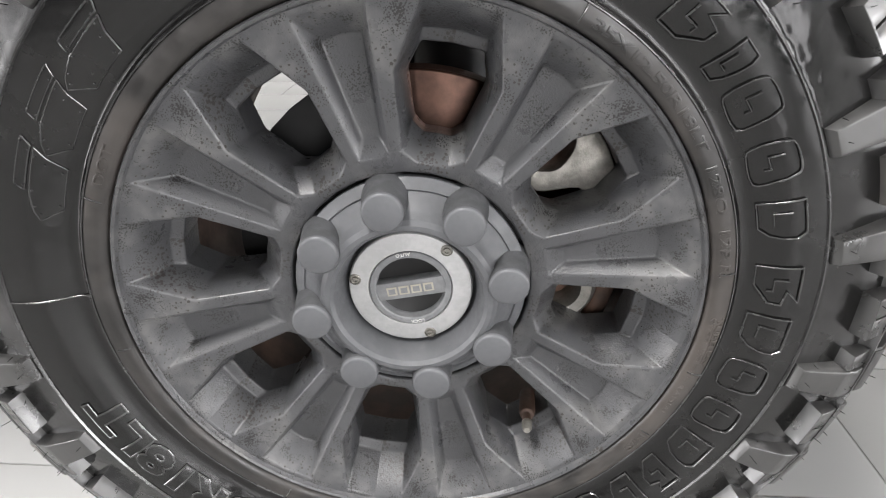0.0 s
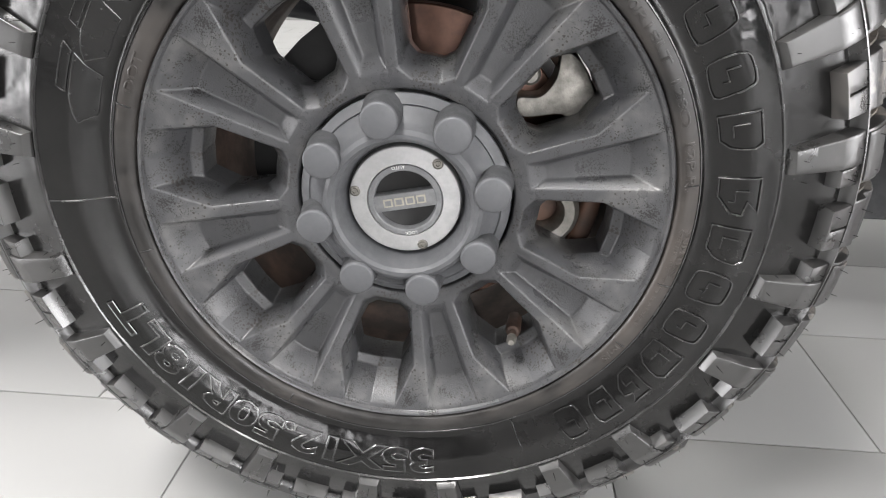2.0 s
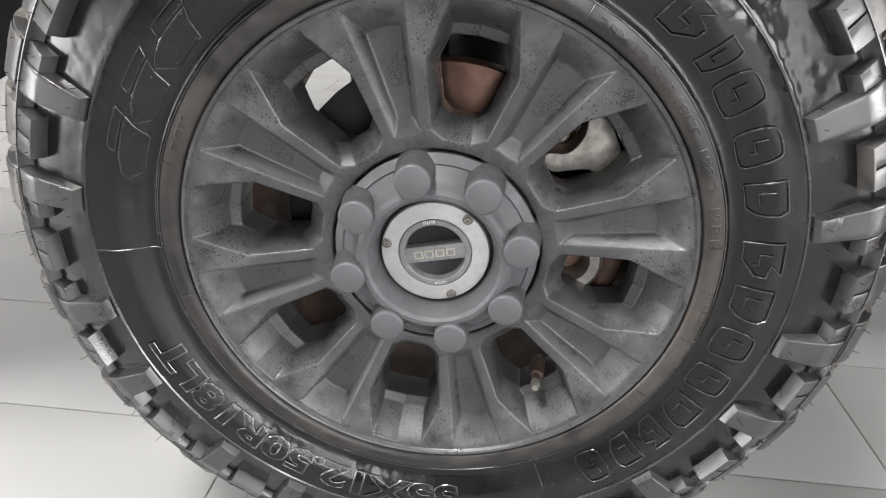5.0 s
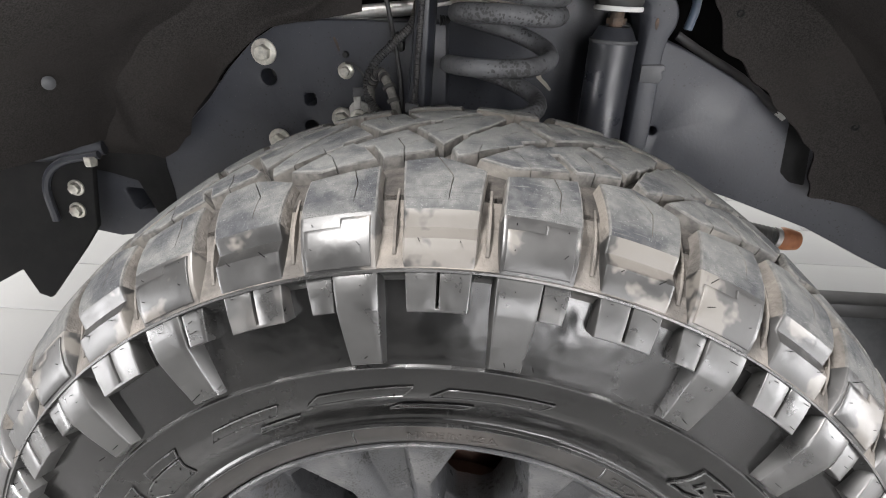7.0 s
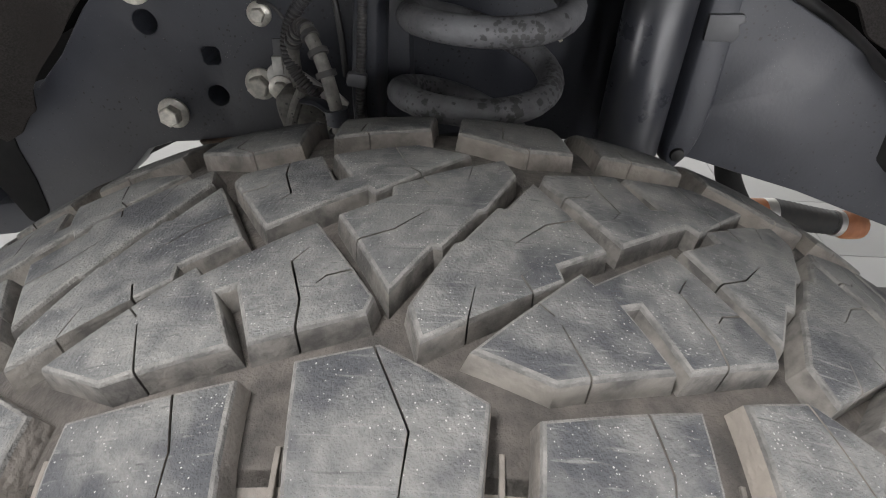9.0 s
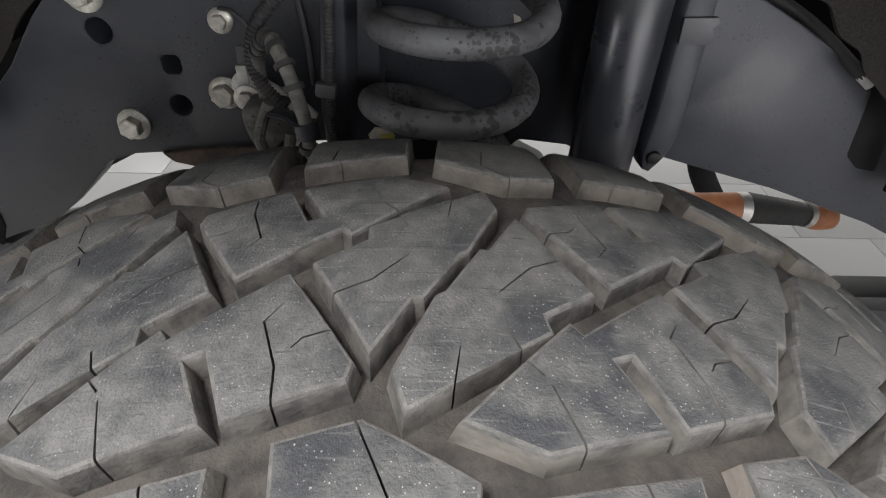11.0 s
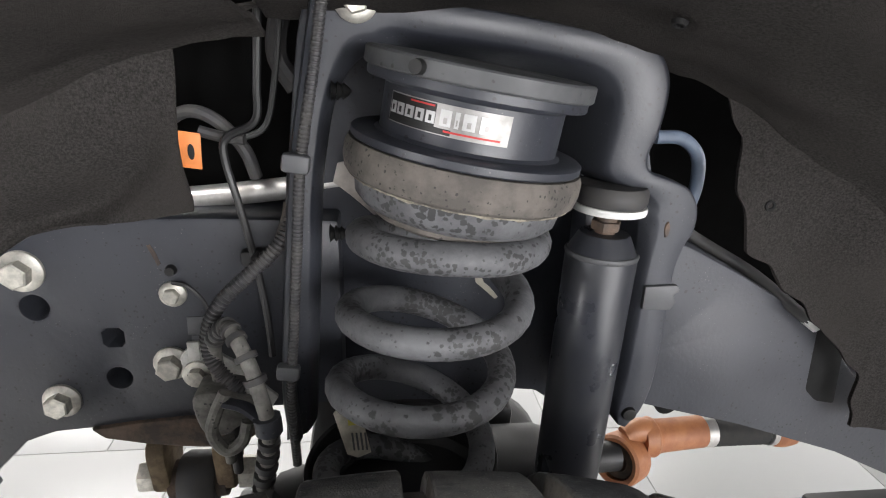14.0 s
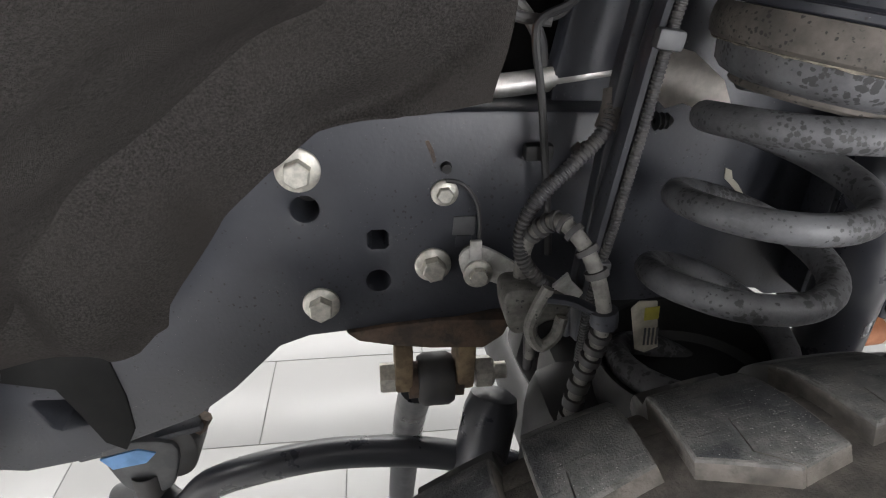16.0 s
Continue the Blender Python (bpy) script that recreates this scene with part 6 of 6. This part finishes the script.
def arch_sheet(section, start, stop, bulge, steps=70):
    """The arch of a liner, which comes out towards the viewer."""
    rows = []
    for i in range(steps + 1):
        a = radians(start + (stop - start) * i / steps)
        row = []
        for r, y, _ in spline([(r, y, 0) for r, y in section], 4):
            x, z = AXC.x + r * math.cos(a), AXC.z + r * math.sin(a)
            lift_ = 1 + crumple(x, y, z) / 0.65
            row.append((AXC.x + (x - AXC.x) * lift_, y + bulge(x, y, z), AXC.z + (z - AXC.z) * lift_))
        rows.append(row)
    return sheet(rows)


SECTION = [(0.642, 0.893), (0.650, 0.872), (0.656, 0.845), (0.668, 0.79), (0.690, 0.70), (0.725, 0.58), (0.77, 0.49)]


def scoop(cx, cz, rx, rz, d):
    return lambda x, y, z: d * math.exp(-(((x - cx) / rx) ** 2 + ((z - cz) / rz) ** 2) ** 3)


front_edge = [(104, 0.52), (107.7, 0.525), (115.9, 0.540), (121.8, 0.561), (126.4, 0.560), (132.4, 0.556), (138.3, 0.549), (140.1, 0.547), (142.2, 0.5375), (143.5, 0.541), (146.3, 0.5445), (149.5, 0.562), (151.5, 0.60), (153, 0.644), (158, 0.66)]


def f1(x, y, z):
    """A pressed hollow in the felt with a crisp, slanting rim."""
    u, v = (x + 0.300) * 0.88 + (z - 0.957) * 0.47, (z - 0.957) * 0.88 - (x + 0.300) * 0.47
    return 0.024 * math.exp(-((u / 0.080) ** 2 + (v / 0.036) ** 2) ** 3) * (0.35 + 0.65 * min(1, max(0, 0.5 - v / 0.03)))


f2 = scoop(-0.50, 0.83, 0.06, 0.14, -0.03)
front_liner = thing("front_arch_liner", (-0.4, 0.9, 0.9), "black felt wheel-arch liner, front half", "arch liner")
bm = wall_sheet(front_edge, 0.902, lambda x, y, z: f1(x, y, z) + f2(x, y, z), 101, 160, 0.648, tuck=0.034)
bmesh.ops.bisect_plane(bm, geom=bm.verts[:] + bm.edges[:] + bm.faces[:], plane_co=(-0.213, 0, 0.93), plane_no=(1, 0, -0.085), clear_outer=True)
part("liner_wall", bm, M_FELT, front_liner)
bm = arch_sheet(SECTION, 98, 160, f2)
bmesh.ops.bisect_plane(bm, geom=bm.verts[:] + bm.edges[:] + bm.faces[:], plane_co=(-0.61, 0.82, 0.752), plane_no=(0.05, 0.0, 1), clear_inner=True)
part("liner_arch", bm, M_FELT, front_liner)
solo("liner_screw", lathe([(0, 0.004), (0.005, 0.003), (0.008, 0.001), (0.008, 0)], 20, Matrix.Translation((-0.545, 0.745, 0.863)) @ Matrix.Rotation(radians(60), 4, "Z") @ Matrix.Rotation(radians(90), 4, "X")), M_COVER, "dull grey screw in the arch liner", "screw")
rear_edge = [(17, 0.66), (20, 0.64), (26, 0.588), (29.2, 0.545), (29.7, 0.539), (36.4, 0.562), (46.2, 0.554), (56.2, 0.559), (60.7, 0.596), (63.2, 0.633), (66.9, 0.652), (70.6, 0.657), (104, 0.657)]
g1 = scoop(0.42, 0.90, 0.08, 0.09, -0.02)
rear_liner = thing("rear_arch_liner", (0.4, 0.92, 0.9), "black felt wheel-arch liner, rear half", "arch liner")
part("liner_wall", wall_sheet(rear_edge, 0.925, g1, 15, 101, 0.664, 0.008), M_FELT, rear_liner)
part("liner_arch", arch_sheet([(r + 0.010, y + 0.02) for r, y in SECTION], 15, 98, g1), M_FELT, rear_liner)
# black discs laid on the felt paint the dark of small holes
for at_, way in (((0.272, 0.923, 0.936), (0, -1, 0)), ((0.445, 0.915, 0.80), (0, -1, 0)), ((0.1132, 0.8190, 1.0805), (-0.29, -0.29, -0.91))):
    solo("liner_clip", lathe([(0, 0.0005), (0.0022, 0.001), (0.0030, 0.003), (0.0046, 0.003), (0.0052, 0.0)], 16, Matrix.Translation(at_) @ Vector(way).to_track_quat("Z", "Y").to_matrix().to_4x4()), M_MATT, "small black disc standing for a hole in the felt liner", "clip", "liner clips")

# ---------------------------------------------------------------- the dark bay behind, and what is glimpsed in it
# backdrop sheets, painted near-black for the shade behind the arch
bay = thing("engine_bay", (0, 1.4, 1.2), "near-black sheets for the shade of the engine bay", "engine bay", kind="structure")
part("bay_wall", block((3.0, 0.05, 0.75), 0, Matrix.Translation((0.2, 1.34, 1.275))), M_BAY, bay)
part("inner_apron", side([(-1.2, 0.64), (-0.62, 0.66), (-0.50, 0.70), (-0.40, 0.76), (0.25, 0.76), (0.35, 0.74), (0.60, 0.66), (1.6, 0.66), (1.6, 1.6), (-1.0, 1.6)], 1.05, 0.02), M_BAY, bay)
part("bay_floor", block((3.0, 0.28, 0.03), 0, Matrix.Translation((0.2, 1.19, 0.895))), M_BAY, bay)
solo("aluminium_pipe", tube([(-0.36, 1.0, 0.916), (-0.25, 1.0, 0.921), (-0.15, 1.0, 0.931), (-0.07, 1.0, 0.942)], 0.0105, 16), M_ALU, "bare aluminium pipe behind the liner", "pipe")
ot = solo("orange_tag", side([(-0.235, 0.995), (-0.203, 0.9905), (-0.2045, 0.962), (-0.236, 0.966)], 0.94, 0.002, 0.0008), M_TAG, "orange plastic warning tag on a cable", "tag")
part("tag_mark", lathe([(0, 0.0006), (0.0042, 0.0006), (0.0042, 0)], 24, Matrix.Translation((-0.211, 0.9394, 0.9765)) @ Matrix.Rotation(radians(90), 4, "X") @ Matrix.Diagonal((0.62, 1.5, 1, 1))), M_BLACK, ot, "dark oval print")
for pts, r in (([(-0.25, 0.97, 0.985), (-0.22, 0.965, 1.004), (-0.195, 0.96, 0.998), (-0.175, 0.96, 0.975), (-0.168, 0.965, 0.95)], 0.0055), ([(-0.205, 0.945, 0.992), (-0.19, 0.945, 0.988), (-0.17, 0.942, 0.986)], 0.0045), ([(-0.14, 1.0, 1.10), (-0.15, 1.0, 1.05), (-0.135, 1.0, 1.02)], 0.009)):
    solo("bay_cable", tube(pts, r, 10), M_HOSE, "black cable in the dark bay", "cable", "bay cables")
solo("blue_hose", tube([(0.185, 0.975, 0.985), (0.21, 0.975, 0.984), (0.228, 0.975, 0.968), (0.232, 0.975, 0.94), (0.226, 0.975, 0.91)], 0.0062, 12), material("grey_blue_hose", (0.10, 0.13, 0.18), 0.4), "grey-blue vent hose behind the tower", "hose")
solo("rear_pipe", tube([(0.22, 1.0, 0.90), (0.26, 0.995, 0.876), (0.31, 0.975, 0.848), (0.352, 0.95, 0.815), (0.365, 0.945, 0.806)], 0.006, 12), M_HOSE, "black pipe along the frame", "pipe")
solo("pipe_end", tube([(0.358, 0.948, 0.811), (0.3685, 0.943, 0.803)], 0.0068, 12, 0), M_WHITE, "pale end of a black pipe", "fitting")
solo("torn_shield", side([(-0.099, 0.966), (-0.080, 0.970), (-0.050, 0.962), (-0.020, 0.940), (-0.008, 0.918), (-0.030, 0.914), (-0.052, 0.922), (-0.066, 0.918), (-0.088, 0.938), (-0.103, 0.950)], 0.948, 0.003, 0.0005), material("pale_foil_shield", (0.62, 0.58, 0.53), 0.55, (0.48, 0.45, 0.41), 60, bump=0.0004, bump_scale=90), "pale jagged sheet behind the spring top", "heat shield")

# ---------------------------------------------------------------- the truck's outer skin, unseen, which shades the arch
skin = thing("outer_bodywork", (0, 0.4, 1.3), "unseen dark red truck body that shades the arch", "truck body")
arch = [(AXC.x + 0.785 * math.cos(radians(a)), AXC.z + 0.785 * math.sin(radians(a))) for a in range(160, 14, -5)]
# front skirt lengthened and lowered to block light from the left
part("fender", side([(-2.3, 0.72), (-2.3, 0.40), (-0.98, 0.42), (-0.90, 0.58), arch[0], *arch[1:], (0.73, 0.63), (2.4, 0.60), (2.4, 1.65), (-2.3, 1.45)], 0.482, 0.02), M_BODY, skin)
# unseen panel added to keep light off the floor at the right
part("rocker_panel", block((1.66, 0.10, 0.42), 0.01, Matrix.Translation((1.58, 0.45, 0.45))), M_BODY, skin)
part("bonnet", block((3.7, 1.66, 0.03), 0, Matrix.Translation((0.55, 1.335, 1.66))), M_BODY, skin)
part("cab_floor", block((1.6, 1.7, 0.03), 0, Matrix.Translation((1.6, 1.3, 0.74))), M_PLASTIC, skin)

# ---------------------------------------------------------------- floor tiles, last
tile_bm = block((GX - 0.003, GY - 0.003, 0.008), 0.0008)
first = part("tile", tile_bm, M_TILE, floor, local=True)
fl = floor.location
placed = []
for j in range(-4, 12):
    y = 0.62 + GY * (j + 0.5)
    for i in range(-5, 7):
        placed.append((-0.595 - BOND * j + GX * (i + 0.5) + GX * round(BOND * j / GX), y))
first.location = (placed[0][0] - fl.x, placed[0][1] - fl.y, FLOOR - 0.004 - fl.z)
for x, y in placed[1:]:
    again(first, Matrix.Translation((x - fl.x, y - fl.y, FLOOR - 0.004 - fl.z)))
bm = bmesh.new()
for j in range(-15, 20):
    for i in range(-8, 11):
        x, y = -0.595 - BOND * j + GX * round(BOND * j / GX) + GX * (i + 0.5), 0.62 + GY * (j + 0.5)
        if -4 <= j < 12 and -5 <= i < 7:
            continue
        if not (room["x0"] + 0.4 < x < room["x1"] - 0.4 and room["y0"] + 0.25 < y < room["y1"] - 0.25):
            continue
        q = [bm.verts.new((x + sx * (GX - 0.003) / 2 - fl.x, y + sy * (GY - 0.003) / 2 - fl.y, FLOOR - fl.z)) for sx, sy in ((-1, -1), (1, -1), (1, 1), (-1, 1))]
        bm.faces.new(q)
far = part("far_tiles", bm, M_TILE, floor, local=True)
far["kind"] = "stuff"
